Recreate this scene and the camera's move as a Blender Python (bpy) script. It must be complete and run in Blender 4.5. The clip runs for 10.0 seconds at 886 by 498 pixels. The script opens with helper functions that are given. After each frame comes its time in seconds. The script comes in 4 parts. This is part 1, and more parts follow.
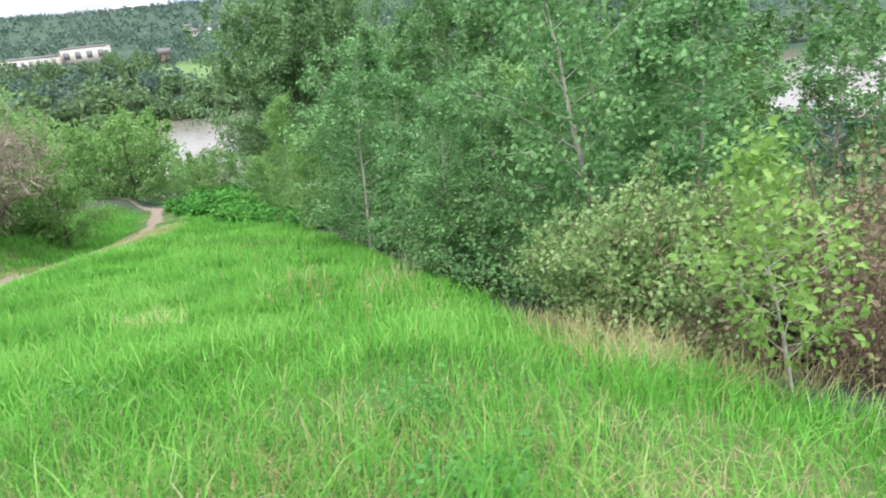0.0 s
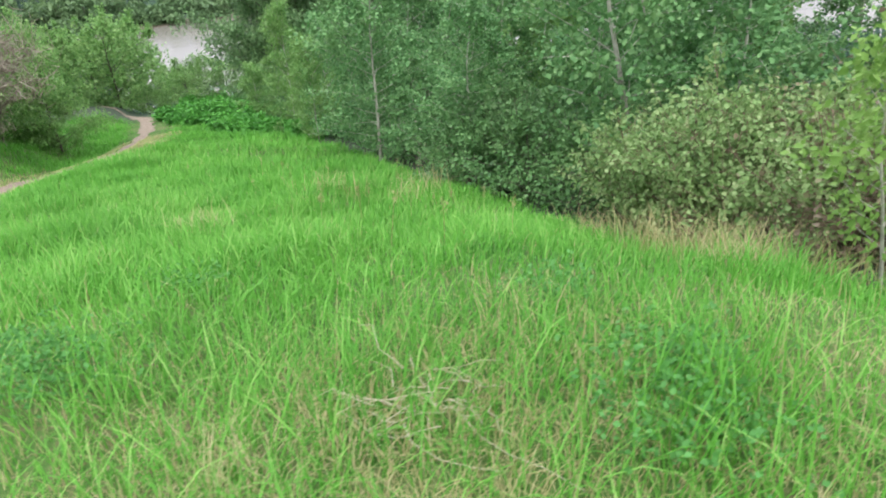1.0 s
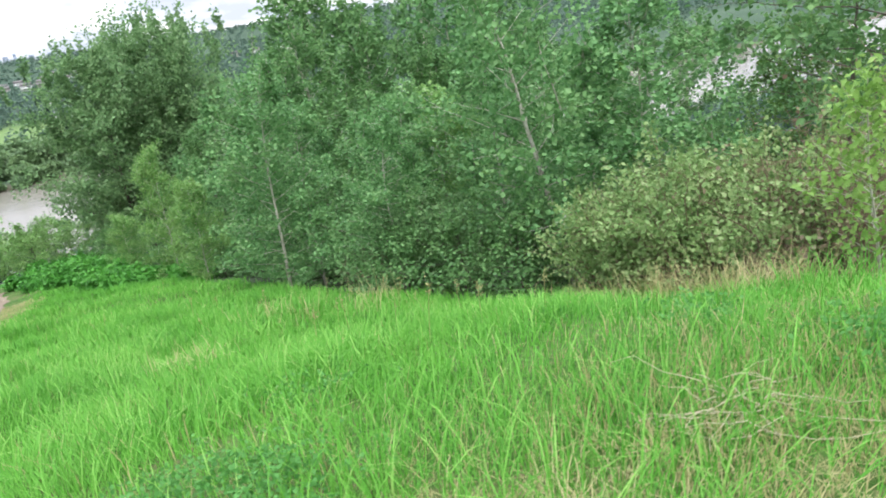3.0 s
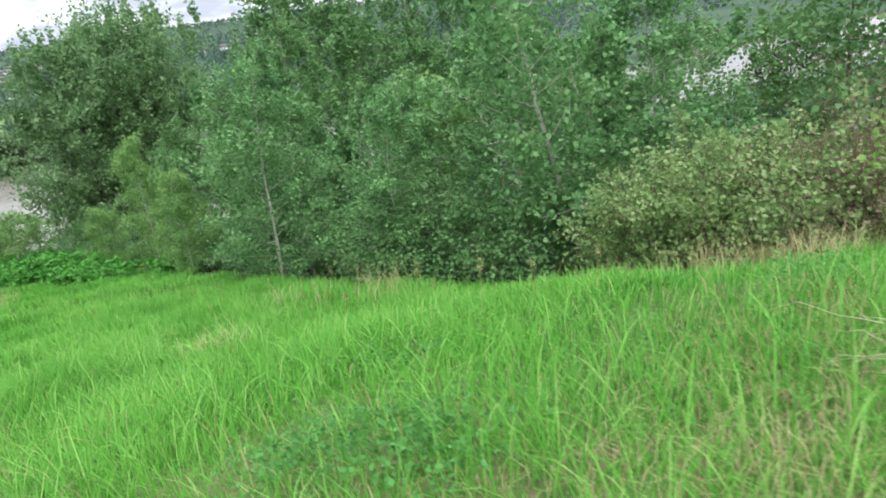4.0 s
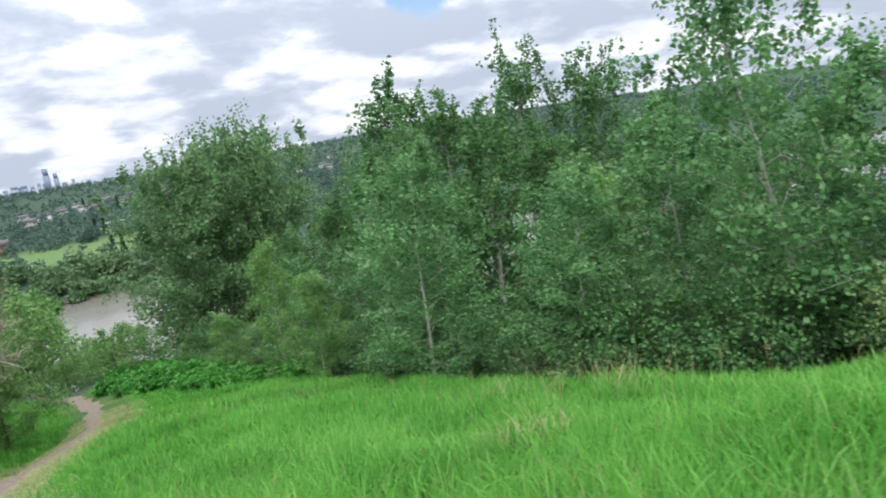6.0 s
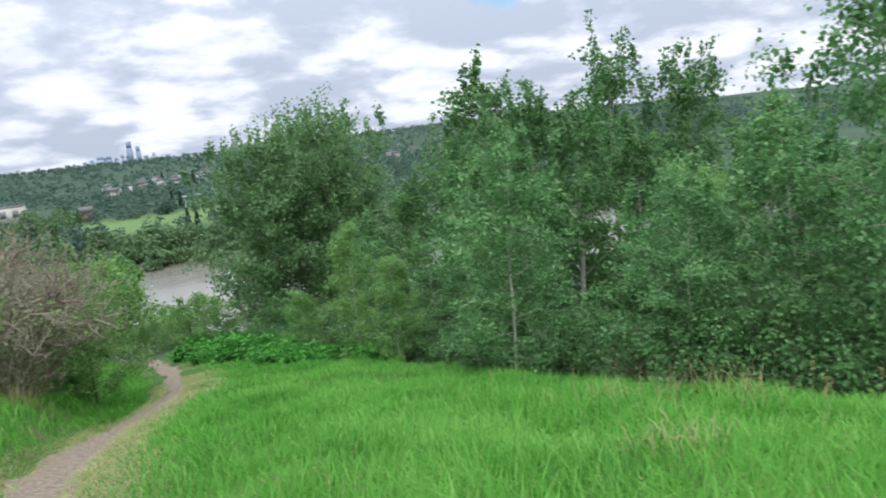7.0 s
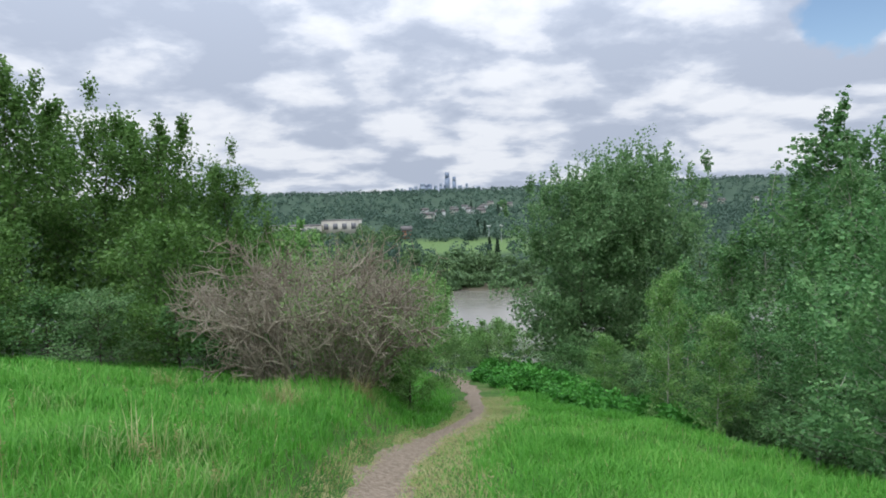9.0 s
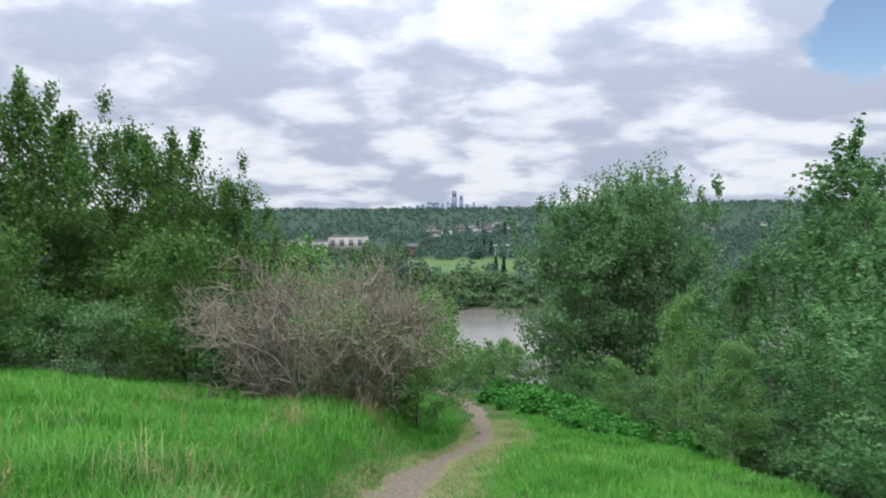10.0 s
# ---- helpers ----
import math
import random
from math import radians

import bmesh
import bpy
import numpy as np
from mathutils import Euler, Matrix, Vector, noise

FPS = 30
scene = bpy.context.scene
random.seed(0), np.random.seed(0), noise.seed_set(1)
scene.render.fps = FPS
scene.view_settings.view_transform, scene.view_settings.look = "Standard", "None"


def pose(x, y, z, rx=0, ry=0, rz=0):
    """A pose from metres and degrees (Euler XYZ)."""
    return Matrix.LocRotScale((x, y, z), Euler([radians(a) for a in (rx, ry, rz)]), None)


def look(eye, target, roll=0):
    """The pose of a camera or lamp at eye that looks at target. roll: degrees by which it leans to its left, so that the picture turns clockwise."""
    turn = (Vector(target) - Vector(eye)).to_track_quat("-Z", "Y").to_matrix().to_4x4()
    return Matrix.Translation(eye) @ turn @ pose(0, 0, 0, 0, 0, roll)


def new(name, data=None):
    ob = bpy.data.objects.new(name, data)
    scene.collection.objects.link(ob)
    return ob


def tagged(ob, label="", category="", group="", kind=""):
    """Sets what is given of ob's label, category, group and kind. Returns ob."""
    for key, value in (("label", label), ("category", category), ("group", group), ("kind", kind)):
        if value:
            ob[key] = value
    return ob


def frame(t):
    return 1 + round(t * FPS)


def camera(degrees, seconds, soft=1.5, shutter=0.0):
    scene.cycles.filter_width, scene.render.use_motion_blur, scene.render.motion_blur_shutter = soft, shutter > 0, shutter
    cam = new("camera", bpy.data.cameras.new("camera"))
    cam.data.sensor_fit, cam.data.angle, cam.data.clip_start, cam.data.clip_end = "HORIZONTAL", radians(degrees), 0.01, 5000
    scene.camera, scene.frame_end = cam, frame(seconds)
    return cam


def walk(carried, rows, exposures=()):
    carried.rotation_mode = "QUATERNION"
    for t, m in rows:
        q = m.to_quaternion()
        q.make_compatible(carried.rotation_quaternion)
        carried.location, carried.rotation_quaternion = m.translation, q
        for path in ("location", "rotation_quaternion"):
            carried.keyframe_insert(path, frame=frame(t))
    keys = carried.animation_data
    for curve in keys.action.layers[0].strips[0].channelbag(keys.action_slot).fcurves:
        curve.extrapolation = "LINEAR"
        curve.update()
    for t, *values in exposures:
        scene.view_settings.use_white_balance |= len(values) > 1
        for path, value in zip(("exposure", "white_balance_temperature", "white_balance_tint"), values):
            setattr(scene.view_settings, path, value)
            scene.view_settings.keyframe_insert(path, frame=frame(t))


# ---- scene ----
cam = camera(68.1, 10.0, soft=1.8, shutter=0.3)
# seconds, the eye in metres (z = 0 near the first eye), what it looks at, roll in degrees
ROWS = [
    (0, (-0.287, -0.119, -0.119), (0.23, 1.666, -0.859), -5.4),
    (0.5, (-0.713, -0.009, -0.201), (-0.185, 1.73, -1.035), -4.2),
    (1, (-1.128, 0.115, -0.227), (-0.613, 1.786, -1.198), -4.4),
    (1.5, (-1.513, 0.195, -0.24), (-0.861, 1.791, -1.253), 0.7),
    (2, (-1.844, 0.328, -0.257), (-0.961, 1.908, -1.106), -4.6),
    (2.5, (-2.341, 0.401, -0.232), (-1.443, 2.017, -0.996), -5.1),
    (2.7, (-2.475, 0.503, -0.238), (-1.55, 2.131, -0.94), -6.5),
    (3.8, (-3.149, 0.911, -0.467), (-2.102, 2.476, -1.141), -9.1),
    (4, (-3.266, 1.115, -0.474), (-2.218, 2.672, -1.167), -7.1),
    (4.5, (-3.642, 1.694, -0.501), (-2.431, 3.197, -1.025), -8.1),
    (5, (-4.053, 2.144, -0.641), (-2.869, 3.71, -1.024), -7.3),
    (5.2, (-4.235, 2.35, -0.695), (-3.108, 3.954, -1.088), -10.0),
    (6.3, (-5.317, 3.486, -0.819), (-4.386, 5.222, -1.164), -8.0),
    (6.5, (-5.404, 3.618, -0.828), (-4.49, 5.352, -1.228), -7.0),
    (7, (-5.682, 3.88, -0.82), (-4.871, 5.677, -1.161), -6.3),
    (7.5, (-5.926, 4.154, -0.819), (-5.357, 6.04, -1.164), -5.8),
    (8, (-6.248, 4.4, -0.813), (-5.928, 6.355, -1.085), -1.4),
    (8.5, (-6.466, 4.724, -0.925), (-6.418, 6.713, -1.129), 1.4),
    (9, (-6.61, 4.852, -0.88), (-6.626, 6.846, -1.038), -1.6),
    (9.5, (-6.743, 4.904, -0.85), (-6.688, 6.894, -1.038), 1.4),
    (10, (-6.785, 5.024, -0.842), (-6.818, 7.021, -0.944), -0.4),
]
# seconds, stops, kelvin, tint: the phone darkens and cools its picture as the sky comes into view
EXPOSURES = [(0.0, 0.92, 6450, 14), (1.0, 0.72, 6450, 14), (1.5, 0.68, 6450, 13), (2.5, 0.86, 6450, 13), (4.0, 0.62, 6450, 11), (4.5, 0.5, 6400, 10), (5.0, 0.36, 6350, 10), (6.5, 0.24, 6250, 10), (7.5, 0.2, 6200, 10), (8.0, 0.22, 6200, 10), (8.5, -0.08, 6200, 10), (9.5, -0.05, 6150, 10), (10.0, -0.03, 6150, 10)]
walk(cam, [(t, look(eye, target, roll)) for t, eye, target, roll in ROWS], EXPOSURES)

# ---- world and sun ----
rng = np.random.default_rng(7)


def nodes_of(tree):
    """Short hands to add and join nodes."""
    def add(kind, **settings):
        node = tree.nodes.new(kind)
        for key, value in settings.items():
            if key == "blend_type":
                node.blend_type = value
            elif key == "operation":
                node.operation = value
            elif key == "data_type":
                node.data_type = value
            else:
                node.inputs[key.replace("_", " ")].default_value = value
        return node

    def join(a, out, b, into):
        tree.links.new(a.outputs[out], b.inputs[into])
    return add, join


def ramp(add, stops):
    node = add("ShaderNodeValToRGB")
    el = node.color_ramp.elements
    while len(el) < len(stops):
        el.new(0.5)
    for e, (p, c) in zip(el, stops):
        e.position, e.color = p, (*c, 1)
    return node


SUN_UP, SUN_ROUND = 52.0, 205.0
world = bpy.data.worlds.new("overcast_sky")
scene.world = world
world.use_nodes = True
wt = world.node_tree
wt.nodes.clear()
add, join = nodes_of(wt)
coord = add("ShaderNodeTexCoord")
sep = add("ShaderNodeSeparateXYZ")
join(coord, "Generated", sep, 0)
up = add("ShaderNodeMath", operation="MAXIMUM")
up.inputs[1].default_value = 0.0
join(sep, "Z", up, 0)
lift = add("ShaderNodeMath", operation="ADD")
lift.inputs[1].default_value = 0.25
join(up, 0, lift, 0)
flat = add("ShaderNodeCombineXYZ")
for axis in ("X", "Y"):
    d = add("ShaderNodeMath", operation="DIVIDE")
    join(sep, axis, d, 0)
    join(lift, 0, d, 1)
    join(d, 0, flat, axis)
big = add("ShaderNodeTexNoise", Scale=2.5, Detail=10.0, Roughness=0.56, Distortion=0.1)
join(flat, 0, big, "Vector")
wide = add("ShaderNodeTexNoise", Scale=0.85, Detail=2.0)
join(flat, 0, wide, "Vector")
# heaped clouds: cells with frayed edges
fray = add("ShaderNodeTexNoise", Scale=2.8, Detail=7.0, Roughness=0.6)
join(flat, 0, fray, "Vector")
moved = add("ShaderNodeVectorMath", operation="MULTIPLY_ADD")
moved.inputs[1].default_value = (0.42, 0.42, 0.0)
join(fray, "Color", moved, 0)
join(flat, 0, moved, 2)
heap = add("ShaderNodeTexVoronoi", Scale=3.0)
heap.feature = "SMOOTH_F1"
heap.inputs["Smoothness"].default_value = 0.35
join(moved, 0, heap, "Vector")
heaps = add("ShaderNodeMath", operation="MULTIPLY_ADD")
heaps.inputs[1].default_value = -0.36
join(heap, "Distance", heaps, 0)
both = add("ShaderNodeMath", operation="MULTIPLY_ADD")
both.inputs[1].default_value = 0.45
join(wide, "Fac", both, 0)
join(big, "Fac", heaps, 2)
join(heaps, 0, both, 2)
cloud = ramp(add, [(0.43, (0.56, 0.615, 0.73)), (0.515, (0.68, 0.73, 0.835)), (0.565, (0.85, 0.88, 0.95)), (0.66, (1.02, 1.03, 1.06))])
join(both, 0, cloud, "Fac")
# brighter towards the zenith, as an overcast sky is
zen = add("ShaderNodeMath", operation="MULTIPLY_ADD")
zen.inputs[1].default_value, zen.inputs[2].default_value = 2.3, 0.85
high = add("ShaderNodeMath", operation="POWER")
high.inputs[1].default_value = 1.8
join(up, 0, high, 0)
join(high, 0, zen, 0)
lit = add("ShaderNodeVectorMath", operation="SCALE")
join(cloud, "Color", lit, 0)
join(zen, 0, lit, "Scale")
sky = add("ShaderNodeTexSky")
sky.sky_type, sky.sun_disc = "NISHITA", False
sky.sun_elevation, sky.sun_rotation = radians(SUN_UP), radians(SUN_ROUND)
blue = add("ShaderNodeVectorMath", operation="SCALE")
blue.inputs["Scale"].default_value = 0.13
join(sky, "Color", blue, 0)
# one break in the clouds
gap_way = Vector((math.sin(radians(31.5)), math.cos(radians(31.5)), math.tan(radians(13.2)))).normalized()
dot = add("ShaderNodeVectorMath", operation="DISTANCE")
dot.inputs[1].default_value = (*gap_way,)
join(coord, "Generated", dot, 0)
rough = add("ShaderNodeTexNoise", Scale=16.0, Detail=5.0)
join(coord, "Generated", rough, "Vector")
edge = add("ShaderNodeMath", operation="MULTIPLY_ADD")
edge.inputs[1].default_value = 0.12
join(rough, "Fac", edge, 0)
join(dot, "Value", edge, 2)
hole = ramp(add, [(0.105, (1, 1, 1)), (0.125, (0, 0, 0))])
join(edge, 0, hole, "Fac")
mix = add("ShaderNodeMix", data_type="RGBA")
join(hole, "Color", mix, 0)
join(lit, 0, mix, 6)
join(blue, 0, mix, 7)
bg = add("ShaderNodeBackground", Strength=1.0)
join(mix, 2, bg, "Color")
out = add("ShaderNodeOutputWorld")
join(bg, 0, out, 0)

sun = new("sun", bpy.data.lights.new("sun", "SUN"))
sun.data.energy, sun.data.angle, sun.data.color = 0.95, radians(22), (1.0, 0.96, 0.9)
sun.matrix_world = look((0, 0, 60), Vector((0, 0, 60)) - Vector((
    math.sin(radians(SUN_ROUND)) * math.cos(radians(SUN_UP)), math.cos(radians(SUN_ROUND)) * math.cos(radians(SUN_UP)), math.sin(radians(SUN_UP)))))

# ---- materials ----
def material(name):
    m = bpy.data.materials.new(name)
    m.use_nodes = True
    m.node_tree.nodes.clear()
    add, join = nodes_of(m.node_tree)
    out = add("ShaderNodeOutputMaterial")
    return m, add, join, out


def leaf_material(name, dark, mid, light, glow=0.35, rough=0.5, scale=0.9):
    """Thin leaves: each with a tint of its own, the light passing through them in part."""
    m, add, join, out = material(name)
    geo = add("ShaderNodeNewGeometry")
    isl = ramp(add, [(0.0, dark), (0.5, mid), (1.0, light)])
    noise_ = add("ShaderNodeTexNoise", Scale=scale, Detail=3.0)
    join(geo, "Position", noise_, "Vector")
    s = add("ShaderNodeMath", operation="MULTIPLY_ADD")
    s.inputs[1].default_value = 0.55
    join(geo, "Random Per Island", s, 0)
    k = add("ShaderNodeMath", operation="MULTIPLY_ADD")
    k.inputs[1].default_value, k.inputs[2].default_value = 1.3, -0.42
    join(noise_, "Fac", k, 0)
    join(k, 0, s, 2)
    join(s, 0, isl, "Fac")
    p = add("ShaderNodeBsdfPrincipled", Roughness=rough)
    p.inputs["Specular IOR Level"].default_value = 0.22
    join(isl, "Color", p, "Base Color")
    t = add("ShaderNodeBsdfTranslucent")
    join(isl, "Color", t, "Color")
    mx = add("ShaderNodeMixShader")
    mx.inputs[0].default_value = glow
    join(p, 0, mx, 1)
    join(t, 0, mx, 2)
    join(mx, 0, out, 0)
    return m


def rough_material(name, stops, scale=6.0, fine=60.0, bump=0.3, rough=0.9, stretch=(1, 1, 1)):
    """Bark, dirt, straw: colour at two scales with a bump."""
    m, add, join, out = material(name)
    co = add("ShaderNodeTexCoord")
    mp = add("ShaderNodeMapping")
    mp.inputs["Scale"].default_value = stretch
    join(co, "Object", mp, "Vector")
    a = add("ShaderNodeTexNoise", Scale=scale, Detail=5.0)
    b = add("ShaderNodeTexNoise", Scale=fine, Detail=3.0)
    join(mp, 0, a, "Vector")
    join(mp, 0, b, "Vector")
    s = add("ShaderNodeMath", operation="MULTIPLY_ADD")
    s.inputs[1].default_value = 0.5
    join(b, "Fac", s, 0)
    h = add("ShaderNodeMath", operation="MULTIPLY")
    h.inputs[1].default_value = 0.55
    join(a, "Fac", h, 0)
    join(h, 0, s, 2)
    r = ramp(add, stops)
    join(s, 0, r, "Fac")
    p = add("ShaderNodeBsdfPrincipled", Roughness=rough)
    p.inputs["Specular IOR Level"].default_value = 0.2
    join(r, "Color", p, "Base Color")
    if bump:
        bp = add("ShaderNodeBump", Strength=bump, Distance=0.03)
        join(s, 0, bp, "Height")
        join(bp, 0, p, "Normal")
    join(p, 0, out, 0)
    return m


M = {}
M["leaf_dark"] = leaf_material("leaf_dark", (0.074, 0.155, 0.06), (0.155, 0.285, 0.11), (0.275, 0.42, 0.195), 0.45)
M["leaf_poplar"] = leaf_material("leaf_poplar", (0.055, 0.135, 0.043), (0.112, 0.245, 0.078), (0.21, 0.37, 0.135), 0.36)
M["leaf_aspen"] = leaf_material("leaf_aspen", (0.062, 0.165, 0.056), (0.138, 0.305, 0.105), (0.255, 0.435, 0.175), 0.36)
M["leaf_young"] = leaf_material("leaf_young", (0.11, 0.225, 0.042), (0.20, 0.36, 0.078), (0.32, 0.47, 0.14), 0.42)
M["leaf_bush"] = leaf_material("leaf_bush", (0.095, 0.18, 0.055), (0.19, 0.31, 0.10), (0.36, 0.45, 0.205), 0.35, scale=2.0)
M["leaf_mid"] = leaf_material("leaf_mid", (0.05, 0.115, 0.024), (0.105, 0.215, 0.047), (0.185, 0.315, 0.085), 0.38)
M["leaf_light"] = leaf_material("leaf_light", (0.10, 0.225, 0.056), (0.185, 0.36, 0.10), (0.31, 0.47, 0.17), 0.42)
M["leaf_bramble"] = leaf_material("leaf_bramble", (0.04, 0.16, 0.025), (0.075, 0.27, 0.04), (0.13, 0.38, 0.06), 0.35)
M["leaf_red"] = leaf_material("leaf_red", (0.12, 0.09, 0.058), (0.21, 0.165, 0.105), (0.27, 0.28, 0.13), 0.3, scale=3.0)
# far woods: aerial haze put into the leaf colour as a bluish tint
M["leaf_far_hazy"] = leaf_material("leaf_far_hazy", (0.052, 0.098, 0.072), (0.08, 0.138, 0.1), (0.115, 0.182, 0.13), 0.3, scale=0.02)
M["leaf_bank"] = leaf_material("leaf_bank", (0.075, 0.14, 0.06), (0.12, 0.205, 0.085), (0.18, 0.28, 0.12), 0.3, scale=0.1)
M["leaf_spruce"] = leaf_material("leaf_spruce", (0.015, 0.04, 0.02), (0.025, 0.06, 0.03), (0.04, 0.08, 0.04), 0.1)
M["grass"] = leaf_material("grass", (0.055, 0.195, 0.024), (0.105, 0.345, 0.04), (0.19, 0.45, 0.075), 0.38, 0.5, scale=0.55)
M["straw"] = leaf_material("straw", (0.24, 0.225, 0.09), (0.34, 0.32, 0.14), (0.50, 0.46, 0.25), 0.25, 0.7)
M["pale_straw"] = leaf_material("pale_straw", (0.33, 0.30, 0.19), (0.44, 0.41, 0.27), (0.56, 0.53, 0.38), 0.2, 0.7)
M["grass_tall"] = leaf_material("grass_tall", (0.09, 0.27, 0.035), (0.17, 0.42, 0.065), (0.30, 0.52, 0.13), 0.38, 0.45, scale=0.7)
M["weed"] = leaf_material("weed", (0.17, 0.27, 0.07), (0.28, 0.38, 0.13), (0.44, 0.47, 0.24), 0.3, 0.6)
M["twig"] = leaf_material("twig", (0.12, 0.10, 0.072), (0.28, 0.24, 0.18), (0.45, 0.405, 0.315), 0.0, 0.8)
M["clover"] = leaf_material("clover", (0.05, 0.17, 0.035), (0.085, 0.26, 0.055), (0.13, 0.34, 0.09), 0.35, scale=3.0)
M["bark_pale"] = rough_material("bark_pale", [(0.35, (0.19, 0.185, 0.15)), (0.5, (0.40, 0.39, 0.32)), (0.7, (0.54, 0.53, 0.45))], 3, 30, 0.4, stretch=(1, 1, 0.5))
M["bark_dark"] = rough_material("bark_dark", [(0.3, (0.045, 0.038, 0.03)), (0.6, (0.12, 0.10, 0.08)), (0.8, (0.2, 0.18, 0.15))], 5, 40, 0.6, stretch=(1, 1, 0.3))
M["bark_red"] = rough_material("bark_red", [(0.3, (0.10, 0.068, 0.048)), (0.7, (0.24, 0.168, 0.12))], 8, 40, 0.2)
M["dirt"] = rough_material("dirt", [(0.34, (0.095, 0.07, 0.048)), (0.5, (0.20, 0.155, 0.112)), (0.64, (0.30, 0.245, 0.182))], 11, 75, 0.5)
M["plaster"] = rough_material("plaster", [(0.3, (0.46, 0.43, 0.37)), (0.7, (0.58, 0.55, 0.48))], 0.05, 0.6, 0)
M["white_wall"] = rough_material("white_wall", [(0.3, (0.66, 0.66, 0.64)), (0.7, (0.8, 0.8, 0.78))], 0.05, 0.6, 0)
M["brick_red"] = rough_material("brick_red", [(0.3, (0.28, 0.13, 0.08)), (0.7, (0.38, 0.2, 0.13))], 0.05, 0.6, 0)
M["roof"] = rough_material("roof", [(0.3, (0.1, 0.09, 0.09)), (0.7, (0.2, 0.19, 0.18))], 0.1, 1, 0)
M["pole"] = rough_material("pole", [(0.3, (0.35, 0.36, 0.37)), (0.7, (0.45, 0.46, 0.47))], 1, 9, 0, 0.5)
M["tower_glass"] = rough_material("tower_glass", [(0.3, (0.20, 0.25, 0.34)), (0.7, (0.27, 0.32, 0.41))], 0.01, 0.08, 0, 0.4)
M["tower_stone"] = rough_material("tower_stone", [(0.3, (0.27, 0.32, 0.40)), (0.7, (0.34, 0.39, 0.47))], 0.01, 0.08, 0, 0.8)
M["pane"] = rough_material("pane", [(0.3, (0.16, 0.16, 0.17)), (0.7, (0.22, 0.22, 0.24))], 0.1, 1, 0, 0.2)

# silty river water
m, add, join, out = material("river_water")
co = add("ShaderNodeTexCoord")
n1 = add("ShaderNodeTexNoise", Scale=0.35, Detail=4.0)
join(co, "Object", n1, "Vector")
bp = add("ShaderNodeBump", Strength=0.25, Distance=0.25)
join(n1, "Fac", bp, "Height")
n2 = add("ShaderNodeTexNoise", Scale=0.02, Detail=3.0)
join(co, "Object", n2, "Vector")
r = ramp(add, [(0.35, (0.165, 0.155, 0.125)), (0.7, (0.225, 0.21, 0.178))])
join(n2, "Fac", r, "Fac")
p = add("ShaderNodeBsdfPrincipled", Roughness=0.18)
p.inputs["IOR"].default_value = 1.33
join(r, "Color", p, "Base Color")
join(bp, 0, p, "Normal")
join(p, 0, out, 0)
M["water"] = m

# turf, thatch and soil of the hillside; woodland floor, playing field and far woods across the river
m, add, join, out = material("land")
geo = add("ShaderNodeNewGeometry")
fine = add("ShaderNodeTexNoise", Scale=22.0, Detail=4.0)
patch = add("ShaderNodeTexNoise", Scale=0.8, Detail=4.0)
wood = add("ShaderNodeTexNoise", Scale=0.02, Detail=6.0)
for n in (fine, patch, wood):
    join(geo, "Position", n, "Vector")
turf = ramp(add, [(0.38, (0.04, 0.095, 0.02)), (0.52, (0.068, 0.135, 0.031)), (0.62, (0.14, 0.135, 0.064)), (0.75, (0.23, 0.195, 0.115))])
add_ = add("ShaderNodeMath", operation="MULTIPLY_ADD")
add_.inputs[1].default_value = 0.5
join(fine, "Fac", add_, 0)
half = add("ShaderNodeMath", operation="MULTIPLY")
half.inputs[1].default_value = 0.5
join(patch, "Fac", half, 0)
join(half, 0, add_, 2)
join(add_, 0, turf, "Fac")
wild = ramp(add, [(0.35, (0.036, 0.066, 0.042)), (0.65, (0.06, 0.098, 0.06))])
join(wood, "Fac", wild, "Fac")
field = ramp(add, [(0.3, (0.095, 0.165, 0.055)), (0.7, (0.145, 0.215, 0.08))])
join(patch, "Fac", field, "Fac")
kind = add("ShaderNodeAttribute")
kind.attribute_name = "cover"
sepc = add("ShaderNodeSeparateColor")
join(kind, "Color", sepc, 0)
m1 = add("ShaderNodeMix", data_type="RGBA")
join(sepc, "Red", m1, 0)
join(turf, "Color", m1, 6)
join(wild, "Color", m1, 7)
m2 = add("ShaderNodeMix", data_type="RGBA")
join(sepc, "Green", m2, 0)
join(m1, 2, m2, 6)
join(field, "Color", m2, 7)
soil = add("ShaderNodeMix", data_type="RGBA")
soil.inputs[7].default_value = (0.115, 0.095, 0.066, 1)
join(sepc, "Blue", soil, 0)
join(m2, 2, soil, 6)
p = add("ShaderNodeBsdfPrincipled", Roughness=0.95)
p.inputs["Specular IOR Level"].default_value = 0.1
join(soil, 2, p, "Base Color")
bp = add("ShaderNodeBump", Strength=0.5, Distance=0.05)
join(fine, "Fac", bp, "Height")
join(bp, 0, p, "Normal")
join(p, 0, out, 0)
M["land"] = m


# ---- the lie of the land ----
def smooth(a, b, v):
    u = np.clip((v - a) / (b - a), 0.0, 1.0)
    return u * u * (3 - 2 * u)


def river_mid(x):
    """Where the middle of the river runs, as y over x."""
    return 168 - 62 * (1 - np.exp(-(np.maximum(x, 0) / 165) ** 2)) - 0.02 * np.minimum(x, 0)


